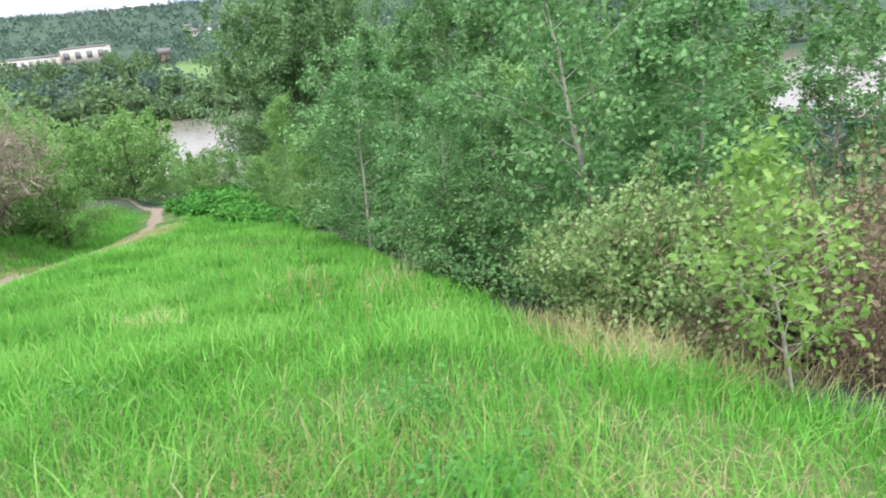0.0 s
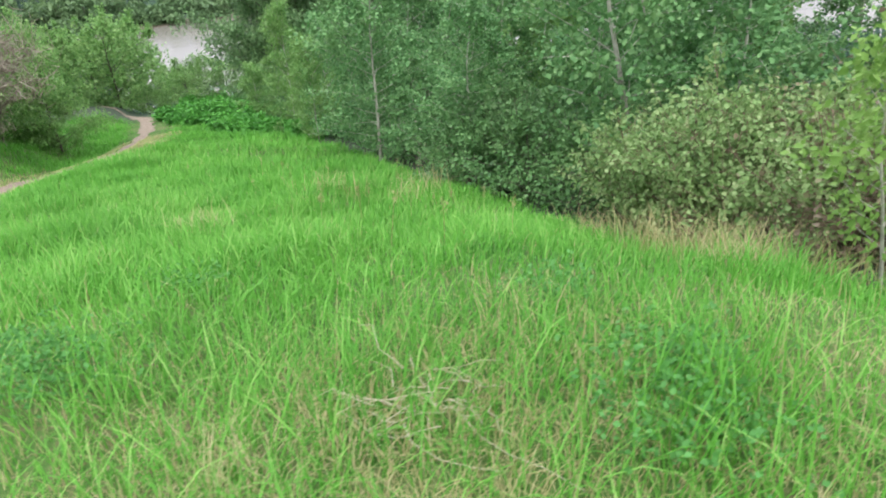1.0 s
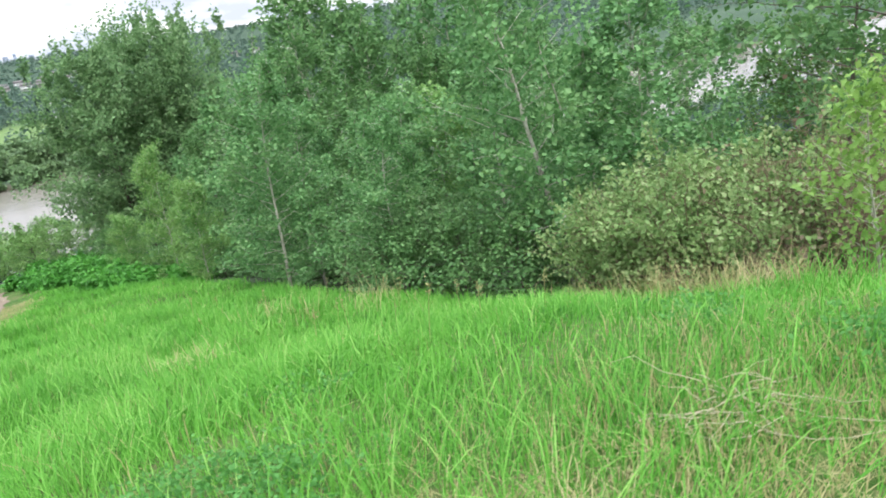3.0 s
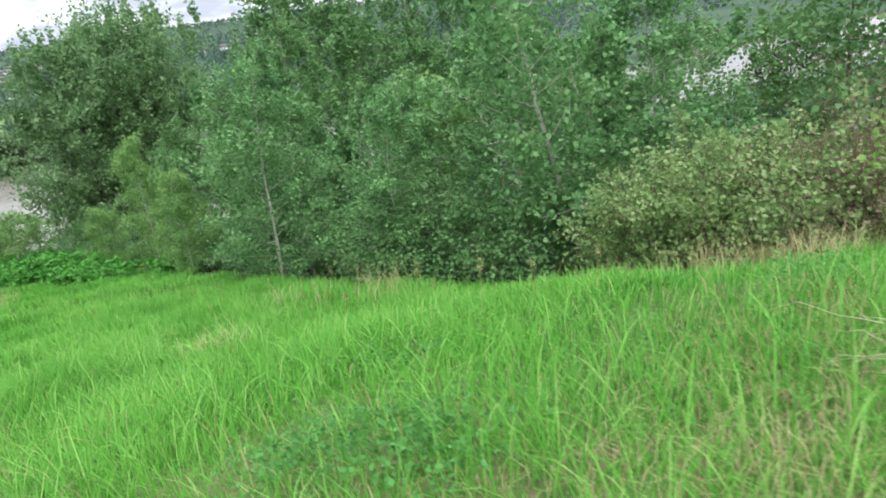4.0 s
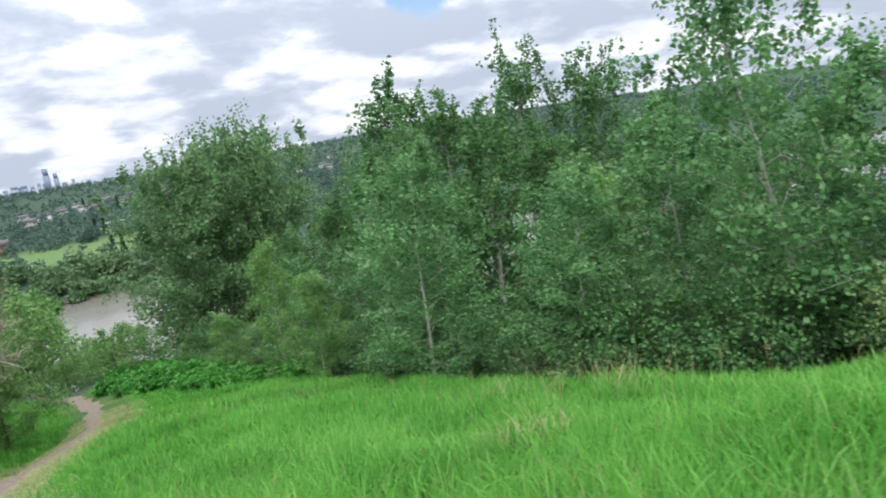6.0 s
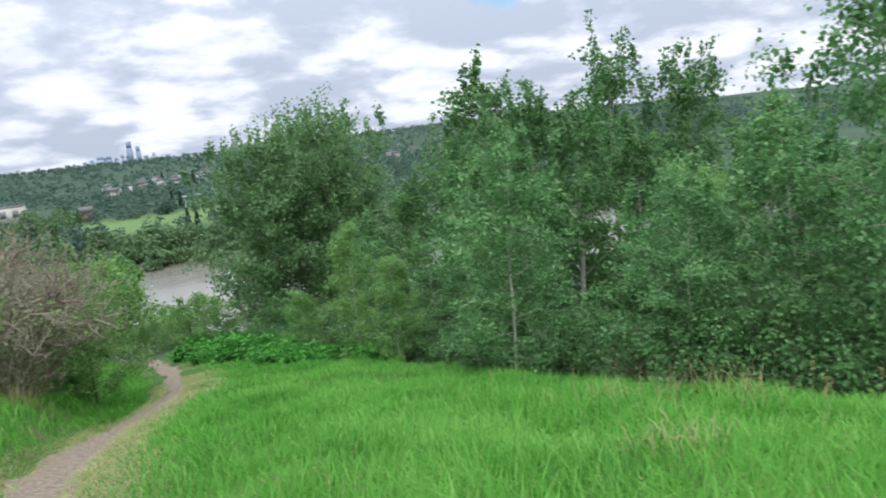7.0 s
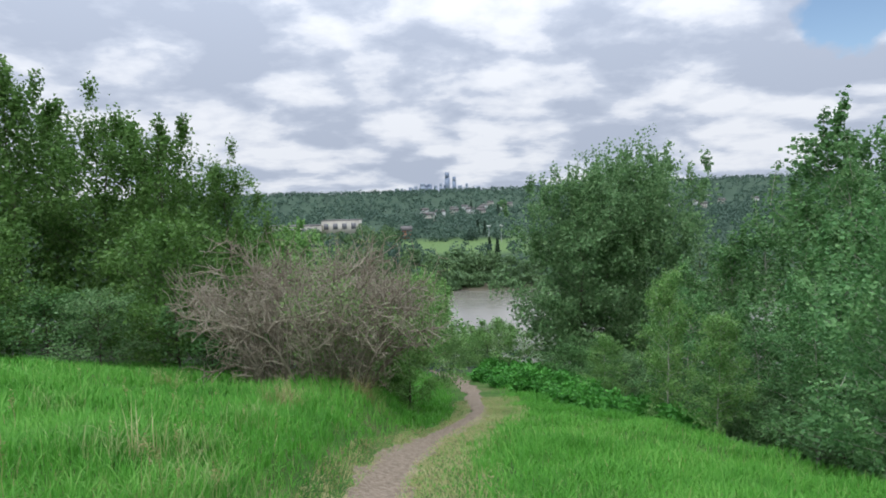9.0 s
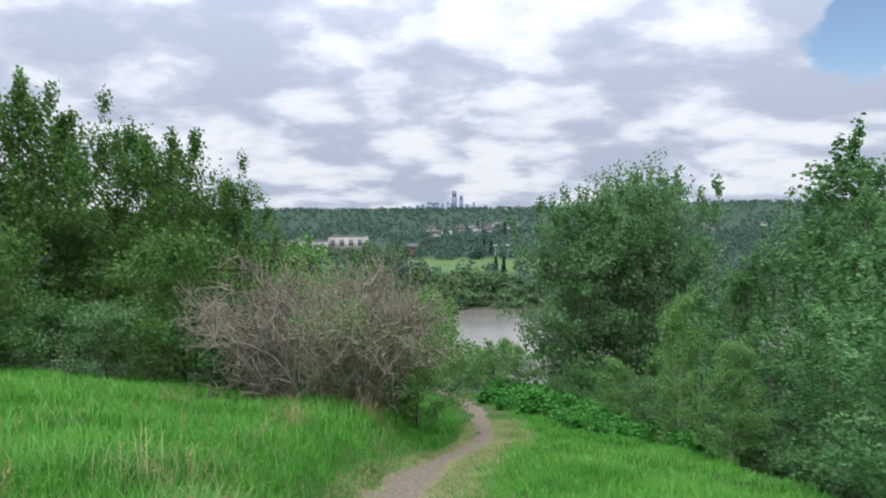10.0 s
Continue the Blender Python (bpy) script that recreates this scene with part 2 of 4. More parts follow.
def height(x, y):
    """The lie of the land: a grassy hillside, a river, a flat valley and its far rim."""
    x, y = np.asarray(x, float), np.asarray(y, float)
    down = -0.281 * np.where(y > 2, y, 2 + (y - 2) * 0.62)
    down = np.where(y < -12, -0.281 * (2 - 14 * 0.62) + 0.02 * (-12 - y), down)
    down = down + np.interp(y, [0, 12, 20, 28, 33, 38, 44, 48, 54, 70, 112], [0, 0, 0.18, 0.36, 0.6, 1.1, 1.7, 2.2, 2.5, 2.4, 0])
    across = [-400, -60, -17, -10, -9, -8.3, -7.4, -6.3, -5.2, -4, -2, 0, 1, 2, 3, 4, 6, 10, 30, 90, 400]
    upper = np.interp(x, across, [6, 4, 0.85, -0.2, -0.5, -1.15, -1.35, -1.3, -1.28, -1.3, -1.36, -1.43, -1.58, -1.82, -2.15, -2.5, -3.3, -4.4, -6, -9, -12])
    lower = np.interp(x, across, [6, 4, 0.75, -0.32, -0.6, -1.2, -1.42, -1.3, -1.16, -1.26, -1.62, -1.9, -2.06, -2.26, -2.52, -2.9, -3.6, -4.5, -6, -9, -12])
    w = smooth(3, 9, y)
    cross = upper * (1 - w) + lower * w
    late = smooth(15, 27, y) * smooth(-5.5, -1, x) * (1 - smooth(3, 12, x)) * 0.3
    bumps = 0.06 * np.sin(1.3 * x + 0.4 * y) * np.sin(0.9 * y - 0.5 * x) + 0.04 * np.sin(2.9 * x - 1.7 * y + 1)
    bumps = bumps * (1 - 0.9 * np.exp(-((x + 7) / 1.8) ** 2))
    rise = 0.3 * np.exp(-((x + 7.2) / 1.3) ** 2 - ((y - 5) / 3.2) ** 2) - 0.25 * np.exp(-((x + 3.2) / 1.5) ** 2 - ((y - 0.4) / 1.9) ** 2) \
        - 0.14 * np.exp(-((x - 2.4) / 1.6) ** 2 - ((y - 5.5) / 2.2) ** 2)
    rise = rise + 0.42 * np.exp(-((x + 9.9) / 1.6) ** 2 - ((y - 23.5) / 3.6) ** 2)
    hill = down + cross + late + rise + bumps * (1 - smooth(30, 60, np.hypot(x, y)))
    near = np.maximum(hill, -32.6)
    mid = river_mid(x)
    far = -31.5 + 4.0 * smooth(225, 300, y) + 48.0 * smooth(1000, 2700, y) \
        + 8 * smooth(500, 1500, x) * smooth(300, 900, y) + 14 * smooth(250, 900, x) * smooth(1000, 2700, y) + 6 * smooth(2700, 4300, y)
    far = far + smooth(700, 1500, y) * 3.0 * np.sin(x / 160) * np.sin(y / 210 + 1)
    z = np.where(y < mid, near, far)
    z = np.where((np.abs(y - mid) < 64), np.minimum(z, -32.6), z)
    return np.where(np.abs(y - mid) < 58, -35.0, z)


# ---- building helpers ----
def mesh_of(name, verts, faces, mat, smooth_=False):
    """A mesh from arrays; faces all of one size, or a list of such arrays."""
    me = bpy.data.meshes.new(name)
    verts = np.asarray(verts, np.float32)
    parts = faces if isinstance(faces, list) else [faces]
    parts = [np.asarray(f, np.int32) for f in parts if len(f)]
    me.vertices.add(len(verts))
    me.vertices.foreach_set("co", verts.ravel())
    sizes = np.concatenate([np.full(len(f), f.shape[1], np.int32) for f in parts])
    loops = np.concatenate([f.ravel() for f in parts])
    me.loops.add(len(loops))
    me.loops.foreach_set("vertex_index", loops)
    me.polygons.add(len(sizes))
    me.polygons.foreach_set("loop_start", np.concatenate([[0], np.cumsum(sizes)[:-1]]).astype(np.int32))
    me.update(calc_edges=True)
    me.validate()
    me.materials.append(mat)
    if smooth_:
        me.polygons.foreach_set("use_smooth", np.ones(len(sizes), bool))
    return me


def tubes(lines, sides=5):
    """Tapered tubes round polylines: each a pair of points (n, 3) and radii (n)."""
    vs, fs, base = [], [], 0
    turn = np.arange(sides) * 2 * np.pi / sides
    for pts, rad in lines:
        pts = np.asarray(pts, float)
        t = np.gradient(pts, axis=0)
        t /= np.linalg.norm(t, axis=1)[:, None] + 1e-9
        ref = np.array([0.31, 0.95, 0.02]) if abs(t[0, 2]) > 0.7 else np.array([0.02, 0.05, 1.0])
        a = np.cross(t, ref)
        a /= np.linalg.norm(a, axis=1)[:, None] + 1e-9
        b = np.cross(t, a)
        ring = pts[:, None] + np.asarray(rad)[:, None, None] * (np.cos(turn)[None, :, None] * a[:, None] + np.sin(turn)[None, :, None] * b[:, None])
        n = len(pts)
        vs.append(ring.reshape(-1, 3))
        i = np.arange(n - 1)[:, None] * sides
        j = np.arange(sides)[None]
        k = (j + 1) % sides
        fs.append((np.stack([i + j, i + k, i + sides + k, i + sides + j], -1).reshape(-1, 4)) + base)
        base += n * sides
    return np.concatenate(vs), np.concatenate(fs)


def leaf_faces(at, size, r, lift=0.3, wide=0.42, fold=0.16):
    """Folded leaves at the given places; each of two triangles, turned at random."""
    n = len(at)
    d = r.normal(size=(n, 3))
    d[:, 2] -= lift
    d /= np.linalg.norm(d, axis=1)[:, None]
    q = r.normal(size=(n, 3))
    q[:, 2] += 1.4
    side = np.cross(d, q)
    side /= np.linalg.norm(side, axis=1)[:, None] + 1e-9
    nrm = np.cross(side, d)
    s = (size * r.uniform(0.65, 1.3, n))[:, None]
    v = np.stack([at, at + d * s * 0.45 + side * s * wide + nrm * s * fold, at + d * s, at + d * s * 0.45 - side * s * wide + nrm * s * fold], 1)
    i = np.arange(n)[:, None] * 4
    f = np.concatenate([i + [0, 1, 2], i + [0, 2, 3]], 1).reshape(-1, 3)
    return v.reshape(-1, 3), f


def part(name, me, parent, label=""):
    ob = new(name, me)
    ob.parent = parent
    return tagged(ob, label) if label else ob


def thing(name, x, y, label, category, group="", z=None, kind=""):
    ob = new(name)
    ob.location = (x, y, float(height(x, y)) if z is None else z)
    ob.empty_display_size = 0.2
    return tagged(ob, label, category, group, kind)


# ---- the land ----
def spread(a, b, fine, lo, hi, grow=1.13):
    """Lines of a grid: fine between lo and hi, wider and wider away from there."""
    v = list(np.arange(lo, hi + 1e-6, fine))
    s = fine
    while v[-1] < b:
        s = min(s * grow, 60)
        v.append(v[-1] + s)
    s = fine
    while v[0] > a:
        s = min(s * grow, 60)
        v.insert(0, v[0] - s)
    return np.array(v)


gx = spread(-3600, 4200, 0.45, -16, 8)
gy = np.unique(np.concatenate([spread(-150, 4700, 0.45, 0, 45), np.arange(100, 260, 3.0)]))
X, Y = np.meshgrid(gx, gy)
Z = height(X, Y)
nx, ny = len(gx), len(gy)
i = (np.arange(ny - 1)[:, None] * nx + np.arange(nx - 1)[None]).ravel()
land_me = mesh_of("ground", np.stack([X, Y, Z], -1).reshape(-1, 3), np.stack([i, i + 1, i + nx + 1, i + nx], 1), M["land"], True)


def path_mid(y):
    """The trodden trail, as x over y."""
    return np.interp(y, PATH_Y, PATH_X)


PATH_Y = [-20, 4, 10, 12.2, 14.8, 18, 21.3, 23.5, 25.6, 27.4, 29.5, 34.2, 38, 41, 46, 50, 55]
PATH_X = [-9.5, -7.6, -7.55, -7.62, -7.78, -7.66, -7.2, -6.7, -6.1, -5.8, -5.62, -5.58, -5.72, -5.98, -6.65, -8.0, -11]


def grassy(x, y):
    """How far a place is meadow: 1 in the open, 0 under the trees and across the river."""
    right = np.interp(y, [-30, 0, 3, 5, 7.5, 9.5, 11.5, 15, 19, 24, 30, 36, 40], [3, 3.3, 3.1, 2.9, 2.9, 3.1, 3.1, 2.8, 2.6, 1.8, 0.0, -2.0, -4])
    left = np.interp(y, [-30, 10, 18, 22, 26, 32, 40, 48], [-40, -40, -36, -30, -22, -15, -10, -8.5])
    return smooth(-0.5, 0.35, right - x) * smooth(-0.5, 0.5, x - left) * (1 - smooth(44, 49, y))


cover = np.zeros((nx * ny, 4), np.float32)
xf, yf = X.ravel(), Y.ravel()
field_in = smooth(290, 300, yf) * (1 - smooth(410, 440, yf)) * smooth(-48, -30, xf) * (1 - smooth(62, 78, xf))
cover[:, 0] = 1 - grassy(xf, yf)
cover[:, 1] = field_in
bank = np.abs(np.abs(yf - river_mid(xf)) - 61) < 4
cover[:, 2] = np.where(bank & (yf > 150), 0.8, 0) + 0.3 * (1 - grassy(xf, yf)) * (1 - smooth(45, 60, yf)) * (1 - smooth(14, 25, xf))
cover[:, 3] = 1
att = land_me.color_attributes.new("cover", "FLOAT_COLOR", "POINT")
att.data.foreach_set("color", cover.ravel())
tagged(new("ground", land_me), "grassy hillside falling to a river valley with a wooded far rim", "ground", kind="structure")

wx = np.linspace(-900, 900, 61)
wy = river_mid(wx)
wv = np.concatenate([np.stack([wx, wy - 66, np.full(61, -32.9)], 1), np.stack([wx, wy + 66, np.full(61, -32.9)], 1)])
k = np.arange(60)
tagged(new("water", mesh_of("water", wv, np.stack([k, k + 1, k + 62, k + 61], 1), M["water"])), "calm brown silty river reflecting a cloudy sky", "river", kind="structure")

# the trail: trodden earth with ragged edges
py = np.arange(-6, 54.6, 0.14)
pw = np.interp(py, [-6, 12, 16, 22, 25, 28, 32, 38, 46, 54], [0.5, 0.5, 0.5, 0.52, 0.5, 0.4, 0.36, 0.38, 0.38, 0.3])
pv = []
for s in np.linspace(-1, 1, 9):
    rag = np.array([noise.noise((0.9 * y_, 3.0 * np.sign(s), 0.3)) * 0.28 + noise.noise((3.1 * y_, 7.0 * np.sign(s), 1.3)) * 0.12 for y_ in py])
    xs = path_mid(py) + s * (pw + np.abs(s) ** 2 * rag)
    pv.append(np.stack([xs, py, height(xs, py) + 0.05 - 0.03 * abs(s) ** 3], 1))
pv = np.concatenate(pv)
n = len(py)
k = (np.arange(8)[:, None] * n + np.arange(n - 1)[None]).ravel()
tagged(new("dirt_path", mesh_of("dirt_path", pv, np.stack([k, k + n, k + n + 1, k + 1], 1), M["dirt"], True)), "narrow trodden brown dirt trail winding down through grass", "path", kind="structure")


# ---- trees and bushes ----
def bent(r, start, way, length, n, wob, droop=0.0):
    """A wavering line from start."""
    way = np.asarray(way, float) / np.linalg.norm(way)
    steps = np.linspace(0, 1, n)
    side = r.normal(size=(n, 3)) * wob * length
    side = np.cumsum(side, axis=0) * steps[:, None]
    p = np.asarray(start) + steps[:, None] * way * length + side
    p[:, 2] += droop * length * steps ** 2
    return p


def tree_meshes(name, seed, tall, wide, leaves, leaf, leaf_mat, bark_mat, low=0.06, lean=(0, 0), limbs=34, full=0.75, trunk=0.012, rise=0.7, tufts=0.16, leaders=7, twigs=9, taper=2.0):
    """Trunk with limbs and twigs, and a crown of leaves set along them. wide: the crown's radius; full: how wide it is at its foot."""
    r = np.random.default_rng(seed)
    spine = bent(r, (0, 0, -0.15), (lean[0], lean[1], 1), tall * 0.97, 14, 0.006)
    rad = tall * trunk * (1 - 0.93 * np.linspace(0, 1, 14) ** 0.9)
    wood = [(spine, rad)]
    thin, anchors = [], []

    def on(line, u):
        return np.array([np.interp(u, np.linspace(0, 1, len(line)), line[:, k]) for k in range(3)])

    for b in range(limbs):
        u = low + (0.95 - low) * (b + r.uniform(0, 1)) / limbs
        base = on(spine, u)
        v = (u - low) / (1 - low)
        prof = min(1.0, full + 1.3 * v) * (1 - v ** taper) + 0.1
        ln = wide * prof * r.uniform(0.6, 1.22)
        az = b * 2.39996 + r.uniform(-0.6, 0.6)
        up = rise * (0.4 + 1.0 * v) * r.uniform(0.5, 1.4)
        way = np.array([np.cos(az), np.sin(az), up])
        line = bent(r, base, way, ln * np.sqrt(1 + up * up) * 0.85, 6, 0.03, droop=0.12 * (v - 0.35))
        wood.append((line, max(0.012, tall * trunk * 0.24 * (1 - 0.7 * u)) * np.linspace(1, 0.22, 6)))
        for _ in range(max(4, int(twigs * ln / max(wide, 0.1)))):
            st = on(line, r.uniform(0.2, 1.0))
            tw = bent(r, st, r.normal(size=3) * [1, 1, 0.6] + [np.cos(az) * 0.7, np.sin(az) * 0.7, 0.5], wide * r.uniform(0.12, 0.32), 3, 0.06)
            thin.append((tw, np.linspace(0.009, 0.003, 3)))
            anchors.append(tw)
    shoots = []
    for b in range(leaders * 2):
        # upright shoots that break the outline
        az = r.uniform(0, 6.28)
        st = wood[int(len(wood) * r.uniform(0.45, 0.995))][0][-1 - b % 2]
        tw = bent(r, st, (np.cos(az) * 0.25, np.sin(az) * 0.25, 1), tall * r.uniform(0.07, 0.17), 7, 0.02)
        thin.append((tw, np.linspace(0.02, 0.004, 7)))
        shoots += [tw[i:i + 3] for i in range(5)]
    v1, f1 = tubes(wood[:1], 8)
    v0, f0 = tubes(wood[1:], 4)
    v1, f1 = np.concatenate([v1, v0]), np.concatenate([f1, f0 + len(v1)])
    v2, f2 = tubes(thin[::2], 3)
    wood_me = mesh_of(name + "_trunk", np.concatenate([v1, v2]), np.concatenate([f1, f2 + len(v1)]), bark_mat, True)
    anchors = np.array(anchors)
    pick = r.integers(0, len(anchors), leaves)
    w = r.uniform(0, 1, leaves) ** 0.75 * 2
    i0 = np.minimum(w.astype(int), 1)
    fr = (w - i0)[:, None]
    at = anchors[pick, i0] * (1 - fr) + anchors[pick, i0 + 1] * fr
    at = at + r.normal(size=at.shape) * tufts * np.array([1, 1, 0.8])
    if shoots:
        # leaves set close along the shoots
        shoots = np.array(shoots)
        m = int(leaves * 0.13)
        fr = r.uniform(0, 1, m)[:, None]
        pick = r.integers(0, len(shoots), m)
        k = r.integers(0, 2, m)
        at = np.concatenate([at[m:], shoots[pick, k] * (1 - fr) + shoots[pick, k + 1] * fr + r.normal(size=(m, 3)) * tufts * 0.42])
    keep = at[:, 2] > 0.05
    lv, lf = leaf_faces(at[keep], leaf, r)
    return wood_me, mesh_of(name + "_crown", lv, lf, leaf_mat)


def tree(name, meshes, x, y, label, category, group="", sink=0.0, turn=0.0, scale=1.0, sx=1.0):
    ob = thing(name, x, y, label, category, group)
    ob.location.z -= sink
    ob.rotation_euler[2] = radians(turn)
    ob.scale = (scale * sx, scale * sx, scale)
    part("trunk", meshes[0], ob)
    part("crown", meshes[1], ob)
    return ob


COTTON = [tree_meshes("cottonwood", 3, 17.5, 7.0, 27000, 0.27, M["leaf_dark"], M["bark_dark"], 0.03, limbs=64, full=0.8, tufts=0.42, rise=0.8, leaders=16, taper=2.6)]
POPLAR = [tree_meshes("poplar", 11 + k, 13.0, 2.9, 11500, 0.17, M["leaf_poplar"], M["bark_pale"], 0.03, limbs=46, tufts=0.2, rise=1.0, leaders=9) for k in range(3)]
ASPEN = [tree_meshes("aspen", 21 + k, 8.0, 2.6, 11000, 0.11, M["leaf_aspen"], M["bark_pale"], 0.05, limbs=42, tufts=0.15, rise=0.6, trunk=0.0075, lean=(0.03 - 0.05 * k, 0), full=0.6, taper=1.5) for k in range(2)]
ASPEN.append(tree_meshes("light_aspen", 27, 7.0, 2.2, 9000, 0.11, M["leaf_light"], M["bark_pale"], 0.04, limbs=38, tufts=0.15, rise=0.8, trunk=0.0075, full=0.7, taper=1.6))
DARK = [tree_meshes("dark_poplar", 31 + k, 13.0, 4.0, 15500, 0.195, M["leaf_mid"], M["bark_dark"], 0.02, limbs=56, tufts=0.34, rise=0.75, leaders=6, full=0.9, taper=2.4) for k in range(2)]
SMALL = [tree_meshes("small_tree", 41 + k, 5.2, 2.5, 8000, 0.125, (M["leaf_mid"], M["leaf_light"])[k], M["bark_dark"], 0.0, limbs=36, full=0.85, tufts=0.18, rise=0.7, leaders=8) for k in range(2)]
SHRUB = [tree_meshes("shrub", 51 + k, 2.6, 1.7, 4000, 0.088, (M["leaf_poplar"], M["leaf_dark"], M["leaf_light"])[k], M["bark_dark"], 0.0, limbs=22, full=0.9, tufts=0.15, rise=0.9, leaders=6, twigs=6) for k in range(3)]

# a slender aspen whose bare pale trunk leans over the bank, and thinner-leaved young trees seen from afar
LEANING = tree_meshes("leaning_aspen", 29, 7.6, 2.3, 8200, 0.105, M["leaf_aspen"], M["bark_pale"], 0.12, limbs=34, tufts=0.14, rise=0.7, trunk=0.0105, lean=(-0.17, 0.11), full=0.5, taper=1.7, leaders=9)
SLOPE = tree_meshes("slope_tree", 47, 5.2, 2.5, 4200, 0.17, M["leaf_light"], M["bark_dark"], 0.0, limbs=34, full=0.85, tufts=0.2, rise=0.8, leaders=7)
tree("cottonwood_tree", COTTON[0], 2.6, 51, "broad dark green cottonwood at the foot of the slope", "tree", scale=0.80, sx=1.0)
tree("cottonwood_tree", COTTON[0], 5.0, 53.5, "rounded dark green cottonwood between two others", "tree", turn=60, scale=0.92, sx=0.9)
tree("cottonwood_tree", COTTON[0], 8.7, 55.5, "tall dark green cottonwood behind the other trees", "tree", turn=130, scale=1.06, sx=0.85)
GROVE = "trees of the grove"
for x, y, k, turn, s, w in (
        (11.9, 36.0, 0, 0, 1.27, 1.1), (15.4, 29.2, 1, 40, 1.18, 1.0), (17.8, 26.5, 2, 80, 1.06, 0.95), (13.4, 33.0, 2, 200, 1.1, 1.1),
        (9.3, 31.0, 1, 150, 0.95, 1.15), (12.5, 24.5, 0, 250, 0.78, 1.2), (9.0, 24.0, 2, 20, 0.82, 1.2), (15.0, 20.5, 1, 300, 0.68, 1.2),
        (7.0, 27.0, 0, 120, 0.72, 1.2), (11.5, 18.0, 2, 310, 0.66, 1.25), (19.5, 21.5, 0, 60, 0.68, 1.2), (18.0, 16.0, 1, 10, 0.6, 1.3), (9.2, 41, 0, 70, 0.85, 1.3), (5.8, 37.5, 2, 170, 0.62, 1.4), (13.0, 45, 1, 30, 1.0, 1.3)):
    tree("poplar_tree", POPLAR[k], x, y, "tall balsam poplar with mid green leaves in a dense grove", "tree", GROVE, 0, turn, s, w)
for x, y, k, turn, s, w in ((2.85, 18.8, 0, 0, 0.82, 1.15), (4.6, 20.6, 1, 70, 0.80, 1.1), (7.4, 16.4, 2, 10, 0.92, 1.1), (1.9, 25.5, 2, 140, 0.6, 1.0), (6.6, 8.6, 1, 210, 0.75, 1.25), (7.3, 13.5, 0, 100, 0.85, 1.2),
                            (1.4, 28.8, 2, 230, 0.86, 0.78), (3.9, 13.4, 1, 40, 0.55, 1.2), (0.2, 33.5, 2, 80, 0.5, 1.2), (4.6, 24.5, 1, 300, 0.75, 1.2), (9.5, 12.5, 1, 30, 0.78, 1.3), (5.2, 15.0, 0, 20, 0.7, 1.1), (3.6, 32.5, 1, 60, 0.75, 1.2), (6.2, 31.5, 0, 160, 0.8, 1.3)):
    tree("aspen_tree", ASPEN[k], x, y, "young aspen with a pale trunk and light green leaves", "tree", GROVE, 0, turn, s, w)
for x, y, k, turn, s, w in ((16.5, 11.0, 1, 90, 0.5, 1.1), (13.5, 15.5, 0, 10, 0.48, 1.1)):
    tree("dark_poplar_tree", DARK[k], x, y, "dark leafy poplar with spreading limbs on the bank", "tree", GROVE, 0, turn, s, w)
BALSAM = tree_meshes("balsam", 37, 8.2, 3.4, 6400, 0.125, M["leaf_poplar"], M["bark_dark"], 0.34, limbs=28, full=1.0, tufts=0.2, rise=0.5, leaders=6, twigs=8, trunk=0.014)
for x, y, turn, s in ((9.4, 5.3, 0, 1.0), (13.8, 8.4, 120, 0.95), (11.8, 4.2, 200, 0.9)):
    tree("balsam_tree", BALSAM, x, y, "spreading balsam tree with large leaves over the bank", "tree", GROVE, 0, turn, s)
tree("leaning_aspen_tree", LEANING, 5.85, 9.55, "leaning aspen with a bare pale trunk and small green leaves", "tree", GROVE)
LEFT = "trees beyond the bank"
for x, y, k, turn, s, w in ((-28.5, 38, 0, 0, 1.05, 1.05), (-24.6, 39, 1, 60, 0.98, 1.0), (-21.0, 38, 0, 140, 0.87, 1.05), (-18.6, 41, 1, 220, 0.84, 0.9),
                            (-32.5, 36, 1, 20, 0.98, 1.2), (-30.5, 45, 0, 80, 1.0, 1.1), (-24, 46, 1, 200, 0.85, 1.1), (-38, 38, 0, 270, 1.1, 1.1)):
    tree("dark_poplar_tree", DARK[k], x, y, "tall dark green poplar in a dense stand on the hillside", "tree", LEFT, 0, turn, s, w)
for x, y, k, turn, s, w in ((-16.2, 27.5, 0, 0, 1.0, 1.1), (-21.5, 25.5, 0, 100, 0.85, 1.1), (-18.5, 31, 0, 50, 1.05, 1.1), (-25, 29, 0, 20, 1.0, 1.2), (-13.8, 29.5, 0, 200, 0.8, 1.0), (-23.6, 26.5, 0, 300, 0.8, 1.1), (-28.5, 30, 0, 240, 0.9, 1.2), (-8.3, 30.6, 1, 120, 1.0, 0.7), (-10.2, 33.5, 1, 20, 0.9, 0.9), (-12.5, 34.5, 1, 80, 0.85, 1.0)):
    tree("small_tree", SMALL[k], x, y, "bushy small tree with mid green leaves down to the ground", "tree", LEFT, 0, turn, s, w)
for x, y, s, turn in ((-16.5, 58, 1.35, 0), (-20.5, 62, 2.0, 70), (-12, 64, 1.15, 140), (-9.6, 66, 1.2, 200), (-9.2, 69, 1.6, 130), (-13.2, 66, 1.15, 60), (-17.5, 67, 1.4, 310), (-25, 66, 2.1, 250), (-14, 50, 0.85, 33), (-11.6, 51, 1.0, 95), (-9.2, 56, 1.3, 160), (-12.4, 54.5, 0.95, 220), (-18.5, 51, 1.2, 280)):
    tree("small_tree", SLOPE, x, y, "bright green young tree further down the slope", "tree", "trees down the slope", 0, turn, s, 1.1)
